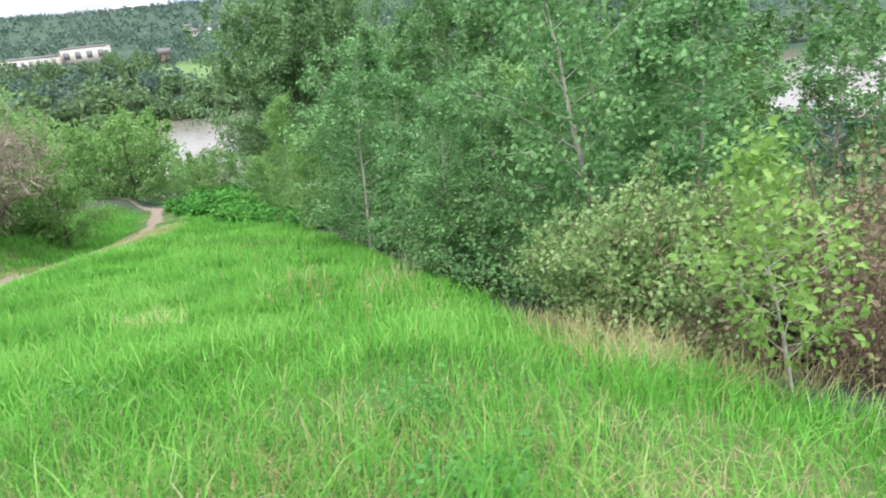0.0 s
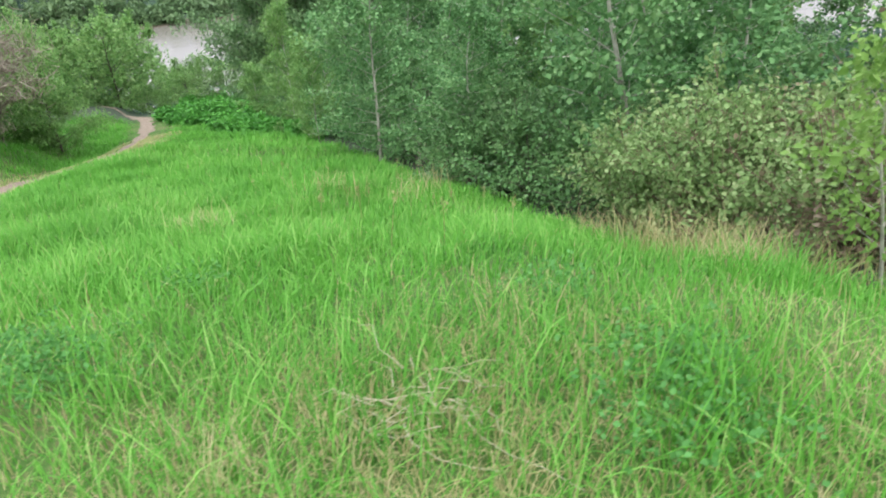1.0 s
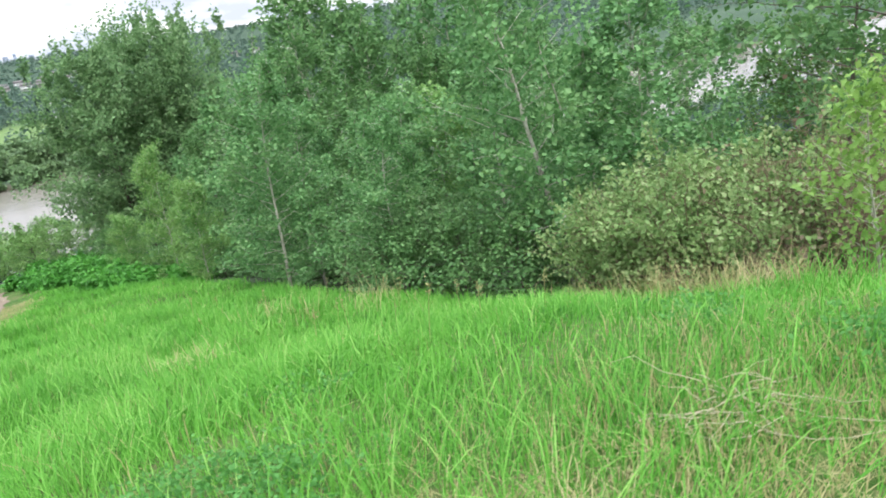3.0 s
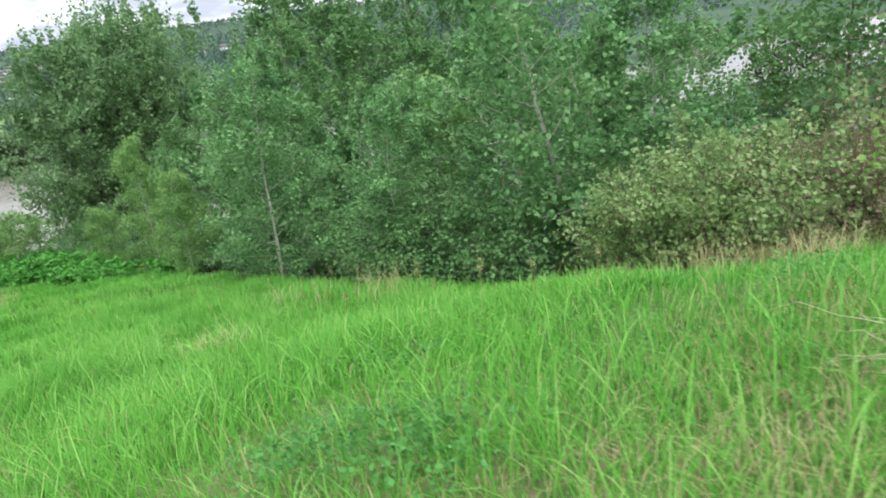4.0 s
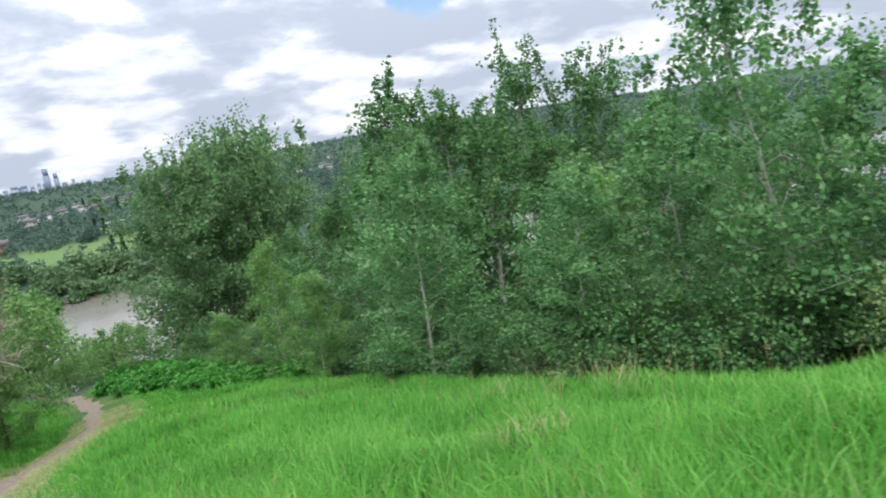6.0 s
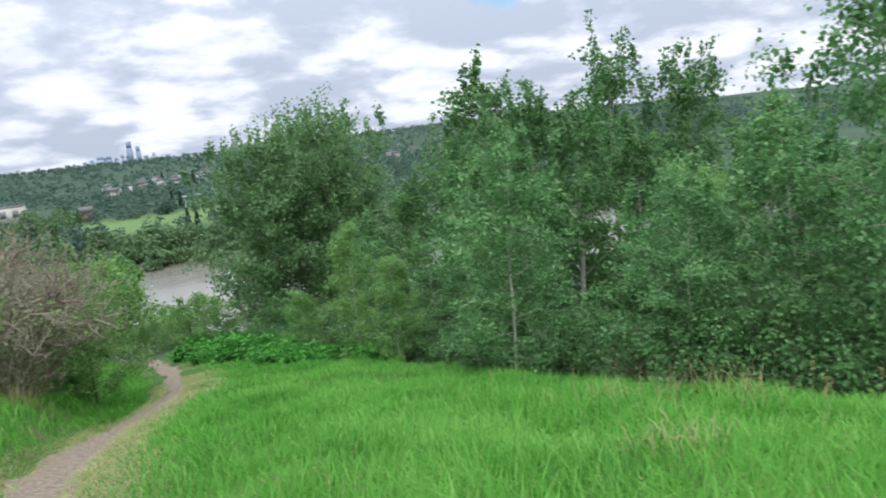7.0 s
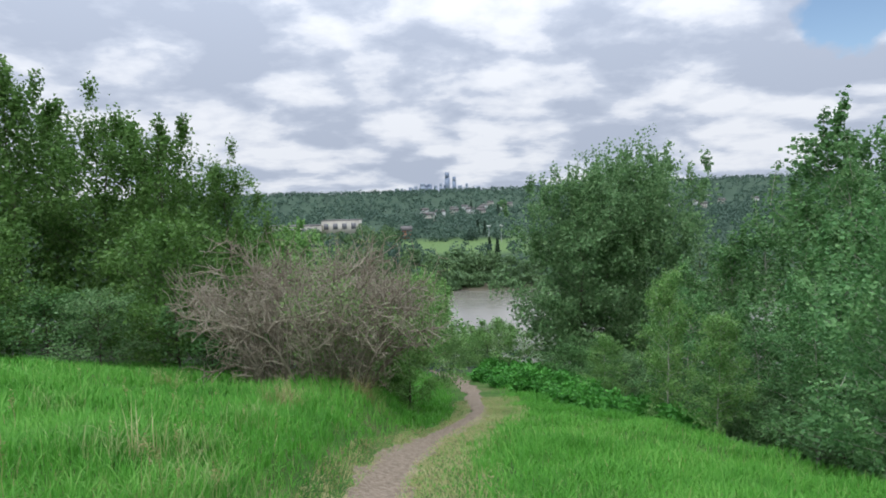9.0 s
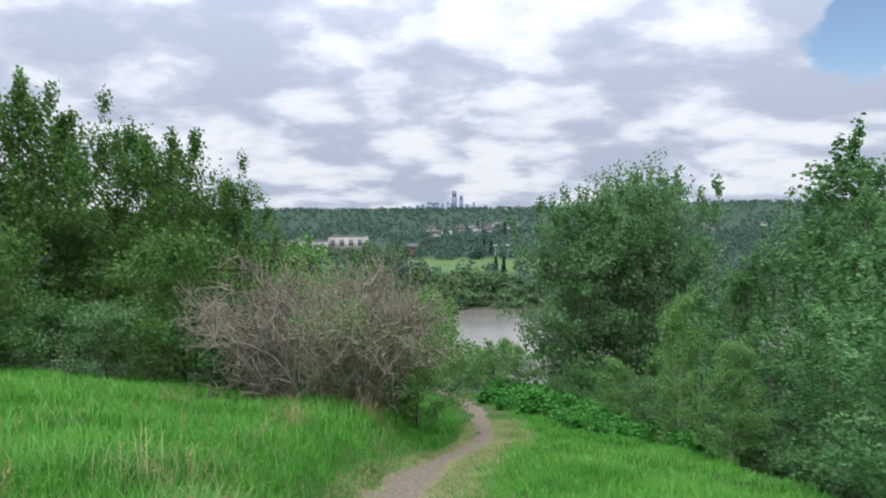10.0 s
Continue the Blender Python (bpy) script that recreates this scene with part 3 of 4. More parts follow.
for x, y, s in ((-4.2, 63, 1.25), (-1.5, 61, 1.3), (-6.4, 59, 1.0), (-2.6, 58, 1.3), (-5.0, 66, 1.3), (0.6, 58, 1.2), (-7.0, 54, 0.8), (-3.9, 52, 1.12), (-9.0, 31.2, 1.0), (-10.2, 30.4, 1.0)):
    tree("shrub", SHRUB[2], x, y, "light green shrub on the slope beside other bushes", "shrub", "shrubs down the slope", 0, 40 * x, s, 1.35)
for x, y, s in ((4.5, 9.7, 0.75), (5.7, 9.0, 0.8), (4.3, 11.4, 0.8), (3.6, 12.6, 0.7), (6.6, 10.4, 0.9)):
    tree("shrub", SHRUB[0], x, y, "leafy green shrub at the foot of an aspen", "shrub", "shrubs under the trees", 0, 70 * x, s, 1.2)
for q in range(52):
    u = rng.uniform()
    if q < 26:
        y = rng.uniform(6.5, 30)
        x = np.interp(y, [6, 11.5, 19, 24, 30], [6.0, 4.6, 3.6, 3.0, 2.6]) + rng.uniform(0, 5)
    else:
        y = rng.uniform(30, 48)
        x = np.interp(y, [30, 40, 48], [2.0, 0.5, -1.0]) + rng.uniform(0, 5)
    if q >= 40:
        x, y = 6.8 + rng.uniform(0, 8), 4.5 + rng.uniform(0, 7)
    tree("shrub", SHRUB[q % 2], x, y, "leafy green shrub under the trees", "shrub", "shrubs under the trees", 0, rng.uniform(0, 360), rng.uniform(0.6, 0.95), rng.uniform(1.0, 1.3))


for q, (x, y, s) in enumerate(((-19.6, 25.6, 0.9), (-17.6, 25.0, 0.8), (-14.6, 26.4, 0.9), (-13.4, 27.2, 0.8), (-23.2, 24.4, 0.95), (-26.2, 25.2, 1.0), (-21.4, 23.9, 0.7), (-29, 26, 1.0))):
    tree("shrub", SHRUB[q % 2], x, y, "leafy green shrub at the foot of a dark poplar stand", "shrub", "shrubs under the poplars", 0, 50 * q, s, 1.35)


# ---- bushes beside the meadow ----
def bush_meshes(name, seed, tall, wide, stems, leaves, leaf, leaf_mat, bark_mat, bare=0.35, side=5, tufts=0.06, thick=0.012, spread_=0.3, arch=0.0):
    """Many stems from one root, with side shoots; leaves on their upper part."""
    r = np.random.default_rng(seed)
    wood, thin, anchors = [], [], []
    for _ in range(stems):
        az, out_ = r.uniform(0, 6.283), np.sqrt(r.uniform(0.02, 1))
        st = np.array([np.cos(az), np.sin(az), 0]) * wide * spread_ * out_ + [0, 0, -0.08]
        az += r.uniform(-0.7, 0.7)
        reach = wide * out_ * r.uniform(0.55, 1.05) * (1 - spread_ * 0.5)
        h = tall * r.uniform(0.55, 1.0) * np.sqrt(max(0.1, 1 - 0.62 * out_ ** 2))
        line = bent(r, st, (np.cos(az) * reach, np.sin(az) * reach, h), np.hypot(reach, h), 8, 0.03, droop=0.0)
        t = np.linspace(0, 1, 8)
        line[:, 2] += arch * h * np.sin(np.pi * t) * 0.9
        wood.append((line, thick * np.linspace(1, 0.3, 8) * r.uniform(0.6, 1.3)))
        for _ in range(side):
            u = r.uniform(bare, 1.0)
            p0 = np.array([np.interp(u, t, line[:, k]) for k in range(3)])
            tw = bent(r, p0, r.normal(size=3) * [1, 1, 0.7] + [np.cos(az) * 0.6, np.sin(az) * 0.6, 0.5], tall * r.uniform(0.12, 0.32), 4, 0.08)
            thin.append((tw, thick * np.linspace(0.4, 0.15, 4)))
            anchors.append(tw)
    v1, f1 = tubes(wood, 4)
    v2, f2 = tubes(thin, 3)
    wood_me = mesh_of(name + "_stems", np.concatenate([v1, v2]), np.concatenate([f1, f2 + len(v1)]), bark_mat, True)
    if not leaves:
        return wood_me, None, (wood, thin)
    anchors = np.array(anchors)
    pick = r.integers(0, len(anchors), leaves)
    w = r.uniform(0, 1, leaves) * 3
    i0 = np.minimum(w.astype(int), 2)
    fr = (w - i0)[:, None]
    at = anchors[pick, i0] * (1 - fr) + anchors[pick, i0 + 1] * fr + r.normal(size=(leaves, 3)) * tufts
    lv, lf = leaf_faces(at[at[:, 2] > 0.03], leaf, r)
    return wood_me, mesh_of(name + "_leaves", lv, lf, leaf_mat), (wood, thin)


def bush(name, meshes, x, y, label, category, group="", turn=0.0, scale=1.0, flat_=1.0, sink=0.0):
    ob = thing(name, x, y, label, category, group)
    ob.location.z -= sink
    ob.rotation_euler[2] = radians(turn)
    ob.scale = (scale * flat_, scale * flat_, scale)
    tagged(part("branchwork", meshes[0], ob), kind="stuff")
    if meshes[1]:
        tagged(part("foliage", meshes[1], ob), kind="stuff")
    return ob


ROSE = [bush_meshes("rose_bush", 61 + k, 1.75, 1.15, 46, 8600, 0.052, M["leaf_bush"], M["bark_red"], bare=0.6, side=8, tufts=0.05, thick=0.01) for k in range(2)]
RED = bush_meshes("brown_bush", 66, 1.9, 1.1, 66, 2400, 0.042, M["leaf_red"], M["bark_red"], bare=0.15, side=9, tufts=0.05, thick=0.008)
ROSES = "bushes on the bank edge"
for x, y, k, turn, s in ((3.7, 6.1, 0, 0, 1.08), (3.8, 5.2, 1, 80, 1.08), (4.3, 5.7, 0, 160, 1.22), (4.8, 4.9, 1, 240, 1.25), (5.4, 6.0, 0, 300, 1.34), (6.3, 5.2, 1, 20, 1.38), (4.95, 7.0, 1, 110, 1.15)):
    bush("rose_bush", ROSE[k], x, y, "wild bush with yellow-green leaves above bare reddish stems", "bush", ROSES, turn, s)
for x, y, turn, s in ((4.75, 3.95, 0, 1.4), (5.7, 3.3, 90, 1.45), (4.3, 3.2, 200, 0.75), (6.6, 4.3, 30, 1.3), (3.45, 4.1, 120, 0.42), (3.2, 4.9, 260, 0.4)):
    bush("brown_bush", RED, x, y, "tangled bush with rust-brown dry twigs and few leaves", "bush", ROSES, turn, s)

# a young maple sapling
r = np.random.default_rng(71)
sap = thing("maple_sapling", 3.2, 3.0, "young maple sapling with bright yellow-green leaves", "sapling")
spine = bent(r, (0, 0, -0.1), (-0.27, 0.02, 1), 2.15, 10, 0.008)
wood, tips = [(spine, np.linspace(0.017, 0.004, 10))], []
for b in range(26):
    u = 0.24 + 0.73 * b / 26
    p0 = np.array([np.interp(u, np.linspace(0, 1, 10), spine[:, k]) for k in range(3)])
    az = b * 2.4 + r.uniform(-0.4, 0.4)
    ln = 0.55 * np.sin(np.pi * min(1, 0.2 + 0.75 * u)) * r.uniform(0.7, 1.2)
    ln_ = bent(r, p0, (np.cos(az), np.sin(az), 0.55), ln, 5, 0.04)
    bv, bf = tubes([(ln_, np.linspace(0.0042, 0.0015, 5))], 5)
    part("branch", mesh_of("sapling_branch", bv, bf, M["bark_pale"], True), sap)
    tips += [ln_[i] + r.normal(size=3) * 0.05 for i in (1, 2, 2, 3, 3, 4, 4, 4)]
tips += [spine[-1] + r.normal(size=3) * 0.07 for _ in range(12)]
wv, wf = tubes(wood, 5)
part("stem", mesh_of("sapling_stem", wv, wf, M["bark_pale"], True), sap)
centre = np.repeat(np.array(tips), 6, axis=0) + r.normal(size=(len(tips) * 6, 3)) * 0.06
lv, lf = leaf_faces(centre, 0.07, r, lift=0.25, wide=0.3, fold=0.1)
tagged(part("foliage", mesh_of("sapling_leaves", lv, lf, M["leaf_young"]), sap), kind="stuff")

# the big half-dead bush on the far side of the trail
dead = thing("dead_bush", -11.0, 25.6, "wide half-dead bush of tangled grey-brown branches", "bush")
dead.scale = (0.94, 1.0, 1.22)
stems_, _, lines = bush_meshes("dead_bush", 81, 3.6, 4.4, 120, 0, 0, None, M["twig"], bare=0.1, side=22, thick=0.042, spread_=0.45, arch=0.35)
tagged(part("branchwork", stems_, dead), kind="stuff")
r = np.random.default_rng(82)
sub = []
for tw, _ in lines[1]:
    for _ in range(2):
        sub.append((bent(r, tw[r.integers(1, 4)], r.normal(size=3) + [0, 0, 0.5], r.uniform(0.2, 0.55), 3, 0.1), np.array([0.013, 0.009, 0.005])))
tv, tf = tubes(sub, 3)
tagged(part("brushwood", mesh_of("dead_bush_twigs", tv, tf, M["twig"]), dead), kind="stuff")
ends = np.array([tw[-1] for tw, _ in sub])
ends = ends[(np.sin(ends[:, 0] * 1.4 + 1) + np.cos(ends[:, 1] * 1.1 + ends[:, 2]) + 0.45 * ends[:, 0] > 0.9)]
ends = np.repeat(ends, 5, axis=0)
lv, lf = leaf_faces(ends + r.normal(size=ends.shape) * 0.15, 0.075, r)
tagged(part("foliage", mesh_of("dead_bush_leaves", lv, lf, M["leaf_bush"]), dead), kind="stuff")

# low brambles along the trail and under the grove
bush("brown_bush", RED, 3.9, 14.4, "rust-brown dry bush in the shade of the grove", "bush", "", 40, 0.85)
BRAMBLE = [bush_meshes("bramble", 91 + k, 0.95, 1.2, 14, 1900, 0.175, M["leaf_bramble"], M["bark_red"], bare=0.2, side=7, tufts=0.09, thick=0.008) for k in range(2)]
r = np.random.default_rng(95)
for q in range(34):
    y = r.uniform(35.0, 50)
    x = path_mid(y) + 1.5 + 0.25 * max(0, y - 40) + r.uniform(0, 1) ** 1.4 * 7.0
    if q > 24:
        y = r.uniform(27, 36)
        x = np.interp(y, [27, 36], [0.0, -2.6]) + r.uniform(0.2, 2.2)
    bush("bramble_bush", BRAMBLE[q % 2], x, y, "low bright green bramble patch beside the trail", "bush", "brambles beside the trail", r.uniform(0, 360), r.uniform(0.75, 1.15), 1.1, 0.1)


# ---- across the river ----
def clumps(xs, ys, talls, wides, counts, size, r):
    """Crowns of far woods: leafy tufts spread over ovals that stand on the land."""
    n = int(np.sum(counts))
    idx = np.repeat(np.arange(len(xs)), counts)
    d = r.normal(size=(n, 3))
    d /= np.linalg.norm(d, axis=1)[:, None]
    k = r.uniform(0.55, 1.0, n) ** 0.5
    lump = 1 + 0.25 * np.sin(5 * d[:, 0] + idx) * np.cos(4 * d[:, 2] + 2 * idx)
    z = height(xs, ys)
    at = np.stack([xs[idx] + d[:, 0] * k * wides[idx] * lump, ys[idx] + d[:, 1] * k * wides[idx] * lump,
                   z[idx] + talls[idx] * (0.5 + 0.5 * d[:, 2] * k * lump)], 1)
    return leaf_faces(at, size[idx] if np.ndim(size) else size, r, 0.0, 0.5, 0.2)


r = np.random.default_rng(101)
BANK = []
for q in range(4):
    tall = (8.5, 6.5, 11.0, 4.0)[q]
    wide = (3.2, 3.0, 4.0, 3.0)[q]
    v, f = clumps(np.zeros(1), np.full(1, 0.0), np.array([tall]), np.array([wide]), np.array([260]), 1.15, r)
    v[:, 2] -= float(height(0, 0))
    tv, tf = tubes([(np.array([[0, 0, -0.5], [0.1, 0, tall * 0.45], [0, 0.1, tall * 0.8]]), [0.2, 0.13, 0.05])], 6)
    BANK.append((mesh_of("bank_trunk", tv, tf, M["bark_dark"]), mesh_of("bank_crown", v, f, M["leaf_bank"])))
for q in range(170):
    row = q % 3
    x = r.uniform(-70, 60) if q < 130 else r.uniform(60, 300)
    y = float(river_mid(x)) + (65, 70, 79)[row] + r.uniform(-2, 6) + (0 if x < 40 else 8)
    if 90 < q < 130:
        x, y = r.uniform(-130, -30), r.uniform(250, 420)
    tree("bank_tree", BANK[(3, 1, 0)[row] if q < 90 else q % 3] if x < 40 else BANK[q % 3], x, y, "rounded green tree on the far river bank", "tree", "trees on the far bank", 0.3, r.uniform(0, 360), r.uniform(0.7, 1.15) * (0.95 if x > -25 and q < 90 else 1.1))
for q in range(90):
    # thicket along the water's edge
    x = r.uniform(-45, 55)
    y = float(river_mid(x)) + r.uniform(60, 68)
    tall = 3
    if q % 3 == 0:
        y, tall = r.uniform(255, 284), (1 if x < 5 else 3)
    tree("bank_shrub", BANK[tall], x, y, "dense green shrub beside the far river bank", "shrub", "shrubs on the far bank", 0.2, r.uniform(0, 360), r.uniform(0.6, 1.1) * (1.1 if tall == 1 else 0.8), 1.2)
at = []
for k in range(900):
    u = r.uniform(0, 1) ** 0.8
    a = r.uniform(0, 6.283)
    rad = 2.1 * (1 - u) * (0.55 + 0.45 * (1 - (u * 11) % 1)) * np.sqrt(r.uniform(0.3, 1))
    at.append((np.cos(a) * rad, np.sin(a) * rad, 0.5 + 8.2 * u))
sv, sf = leaf_faces(np.array(at), 0.6, r, 0.5)
tv, tf = tubes([(np.array([[0, 0, -0.3], [0, 0, 4], [0, 0, 8.8]]), [0.16, 0.1, 0.02])], 6)
SPRUCE = (mesh_of("spruce_trunk", tv, tf, M["bark_dark"]), mesh_of("spruce_crown", sv, sf, M["leaf_spruce"]))
for x, y, s in ((11.5, 291, 1.0), (15.1, 293, 0.95), (12.8, 428, 1.3), (17.5, 432, 1.2), (-38, 300, 0.8), (140, 640, 1.6), (180, 700, 1.7), (95, 800, 1.9), (60, 870, 1.9), (30, 1010, 2.2)):
    tree("spruce_tree", SPRUCE, x, y, "dark pointed spruce beside the playing field", "tree", "spruces across the river", 0, 0, s)

# woods of the valley and its rim, past counting; their leaf colour carries the haze
xs, ys, tl, wd, ct, sz = [], [], [], [], [], []


def sow(n, lo, hi, left, right, tall, count, size, skip=None):
    for _ in range(n):
        y = r.uniform(lo, hi)
        x = r.uniform(left, right) * y
        if skip and skip(x, y):
            continue
        xs.append(x), ys.append(y), tl.append(tall * r.uniform(0.6, 1.25)), wd.append(tall * r.uniform(0.38, 0.62)), ct.append(count), sz.append(size)


def open_field(x, y):
    return (-34 < x < 62 and 286 < y < 425) or (-150 < x < -60 and 470 < y < 560) or (-140 < x < -50 and 440 < y < 520 and r.uniform() < 0.75)


sow(260, 262, 440, -0.7, 1.4, 9.0, 80, 1.2, open_field)
sow(420, 438, 640, -0.6, 1.5, 10, 60, 1.7, open_field)
sow(1100, 620, 1150, -0.5, 1.4, 10, 34, 2.4)
sow(1300, 1150, 2000, -0.45, 1.2, 11, 18, 4.0)
sow(1800, 2000, 3000, -0.42, 1.1, 12, 12, 5.6)
sow(260, 2950, 3050, -0.5, 1.2, 9, 12, 4.0)
sow(650, 300, 1250, 1.1, 3.0, 12, 22, 3.2)
sow(22, 284, 325, -0.12, 0.2, 6.0, 80, 1.0)
sow(60, 395, 436, -0.1, 0.2, 8.0, 70, 1.3)
sow(220, 262, 600, 0.15, 0.8, 9, 60, 1.4, open_field)
for _ in range(170):
    x, y = r.uniform(18, 120), r.uniform(-5, 64)
    xs.append(x), ys.append(y), tl.append(r.uniform(3, 6)), wd.append(r.uniform(1.6, 3.2)), ct.append(80), sz.append(0.65)
# the lower hillside on this side of the river
for _ in range(420):
    y, x = r.uniform(62, 106), r.uniform(-120, 150)
    if -14 < x < 6 and y < 200:
        if y < 84 or r.uniform() < 0.5:
            continue
    if y > river_mid(x) - 60:
        continue
    xs.append(x), ys.append(y), tl.append(r.uniform(2.5, 6)), wd.append(r.uniform(1.5, 3.2)), ct.append(80), sz.append(0.68)
xs, ys, tl, wd = (np.array(a, float) for a in (xs, ys, tl, wd))
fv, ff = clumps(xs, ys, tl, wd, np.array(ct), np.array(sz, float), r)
tagged(new("far_woods", mesh_of("far_woods", fv, ff, M["leaf_far_hazy"])), "deciduous woods covering the valley floor and its far rim", "woods", kind="stuff")


def box(w, d, h, z=0.0, cx=0.0, cy=0.0):
    v = np.array([[sx * w / 2 + cx, sy * d / 2 + cy, z + k * h] for k in (0, 1) for sx, sy in ((-1, -1), (1, -1), (1, 1), (-1, 1))])
    f = np.array([[3, 2, 1, 0], [4, 5, 6, 7], [0, 1, 5, 4], [1, 2, 6, 5], [2, 3, 7, 6], [3, 0, 4, 7]])
    return v, f


def boxes(items):
    vs, fs = [], []
    for it in items:
        v, f = box(*it)
        fs.append(f + 8 * len(vs))
        vs.append(v)
    return np.concatenate(vs), np.concatenate(fs)


def gable(w, d, h, z):
    e = 0.6
    v = np.array([[-w / 2 - e, -d / 2 - e, z], [w / 2 + e, -d / 2 - e, z], [w / 2 + e, d / 2 + e, z], [-w / 2 - e, d / 2 + e, z], [-w / 2 - e, 0, z + h], [w / 2 + e, 0, z + h]])
    return v, [np.array([[0, 1, 5, 4], [2, 3, 4, 5], [3, 2, 1, 0]]), np.array([[3, 0, 4], [1, 2, 5]])]


def building(name, x, y, w, d, h, wall, label, turn=0.0, floors=1, bays=6, roof_h=0.0, group=""):
    """Walls with a plinth and parapet or gable, and rows of windows set into the front."""
    ob = thing(name, x, y, label, "building", group)
    ob.rotation_euler[2] = radians(turn)
    part("wall", mesh_of("wall", *boxes([(w, d, h + 1, -1.0)]), wall), ob)
    if roof_h:
        part("roof", mesh_of("roof", *gable(w, d, roof_h, h), M["roof"]), ob)
    else:
        part("roof", mesh_of("roof", *boxes([(w + 0.5, d + 0.5, 0.5, h)]), M["roof"] if wall is M["plaster"] else M["white_wall"]), ob)
    pane = mesh_of("window", *boxes([(w / bays * 0.5, 0.3, h / floors * 0.45, 0)]), M["pane"])
    for fl in range(floors):
        for b in range(bays):
            o = part("window", pane, ob)
            o.location = (-w / 2 + (b + 0.5) * w / bays, -d / 2 - 0.05, h / floors * (fl + 0.35))
    return ob


building("warehouse", -127, 522, 42, 24, 7.0, M["plaster"], "long beige low building beyond the river", 0, 1, 9)
building("white_hall", -91.5, 532, 29, 22, 10.2, M["plaster"], "pale flat-roofed hall beside the beige building", 0, 1, 4)
building("brick_house", -33.8, 434, 6.5, 6.5, 5.4, M["brick_red"], "small red-brown house by the playing field", 10, 2, 3, 3.0)
HOUSES = "houses on the valley side"
for q, (x, y) in enumerate(((-16, 857), (3, 928), (28, 978), (37, 866), (25, 1168), (80, 1321), (87, 1084), (-27, 724), (60, 1190), (110, 1240), (538, 1170), (464, 1134), (335, 1016), (356, 940), (571, 1475), (150, 1100), (5, 1080), (48, 1060), (-40, 980), (130, 930), (400, 1080), (300, 1000))):
    building("house", x, y, 11.5, 8.5, 5.6, (M["white_wall"], M["plaster"])[q % 2], "pale detached house among trees on the valley side", (q * 37) % 60 - 30, 2, 4, 3.2, HOUSES).location.z += 2.0
for x, y in ((17.2, 384), (24.5, 386)):
    pole = thing("light_pole", x, y, "tall grey floodlight pole beside the playing field", "light pole", "field lights")
    pv_, pf_ = tubes([(np.array([[0, 0, -0.3], [0, 0, 4.5], [0, 0, 9.0]]), [0.2, 0.16, 0.12])], 8)
    part("mast", mesh_of("mast", pv_, pf_, M["pole"]), pole)
    bar = part("lamp_bar", mesh_of("lamp_bar", *boxes([(2.2, 0.25, 0.2, 8.9)]), M["pole"]), pole)
    for k in (-0.8, 0.0, 0.8):
        part("floodlight", mesh_of("floodlight", *boxes([(0.6, 0.3, 0.5, 9.1, k)]), M["white_wall"]), bar)

# the downtown towers on the skyline
for px, w, top, mat in ((-1, 34, 92, 0), (46, 26, 66, 0), (131, 18, 26, 1), (-170, 40, 32, 1), (-122, 34, 29, 0), (-80, 24, 20, 1), (-216, 26, 18, 1), (-255, 22, 12, 0), (-45, 22, 30, 1), (-313, 18, 8, 1),
                        (-352, 18, 8, 1), (625, 24, 24, 1), (594, 18, 14, 0), (305, 18, 10, 1), (-20, 16, 24, 0), (85, 30, 16, 1), (-145, 20, 24, 0), (210, 26, 9, 1)):
    tw = thing("tower_block", px, 4500, "grey-blue office tower on the far skyline", "building", "downtown towers")
    base = float(height(px, 4500))
    hh = 58 + 1.2 * top - base
    items = [(w, w * 0.8, hh * 0.72, -2), (w * 0.86, w * 0.7, hh * 0.28, hh * 0.72 - 2)]
    part("shaft", mesh_of("shaft", *boxes(items[:1]), (M["tower_glass"], M["tower_stone"])[mat]), tw)
    part("crown", mesh_of("crown", *boxes(items[1:]), (M["tower_glass"], M["tower_stone"])[mat]), tw)


# ---- the meadow ----
WALK = np.array([(0.0, 0.0), (-2.0, 0.5), (-4.4, 2.1), (-5.6, 3.4), (-7.0, 5.0)])


def off_walk(x, y):
    """How far a place lies from the line that is walked."""
    p = np.stack([x, y], -1)
    best = np.full(len(p), 1e9)
    for a, b in zip(WALK[:-1], WALK[1:]):
        t = np.clip(((p - a) @ (b - a)) / ((b - a) @ (b - a)), 0, 1)
        best = np.minimum(best, np.linalg.norm(p - a - t[:, None] * (b - a), axis=1))
    return best


def patchy(x, y):
    """Tall and short, dense and thin parts of the meadow, 0 to 1."""
    v = np.sin(0.9 * x + 1.7 * np.sin(0.6 * y)) * np.sin(1.1 * y + 1.3 * np.sin(0.7 * x)) + 0.6 * np.sin(2.3 * x - 1.9 * y + 2) * np.sin(1.6 * y + 0.8 * x)
    return np.clip(0.5 + 0.34 * v, 0, 1)


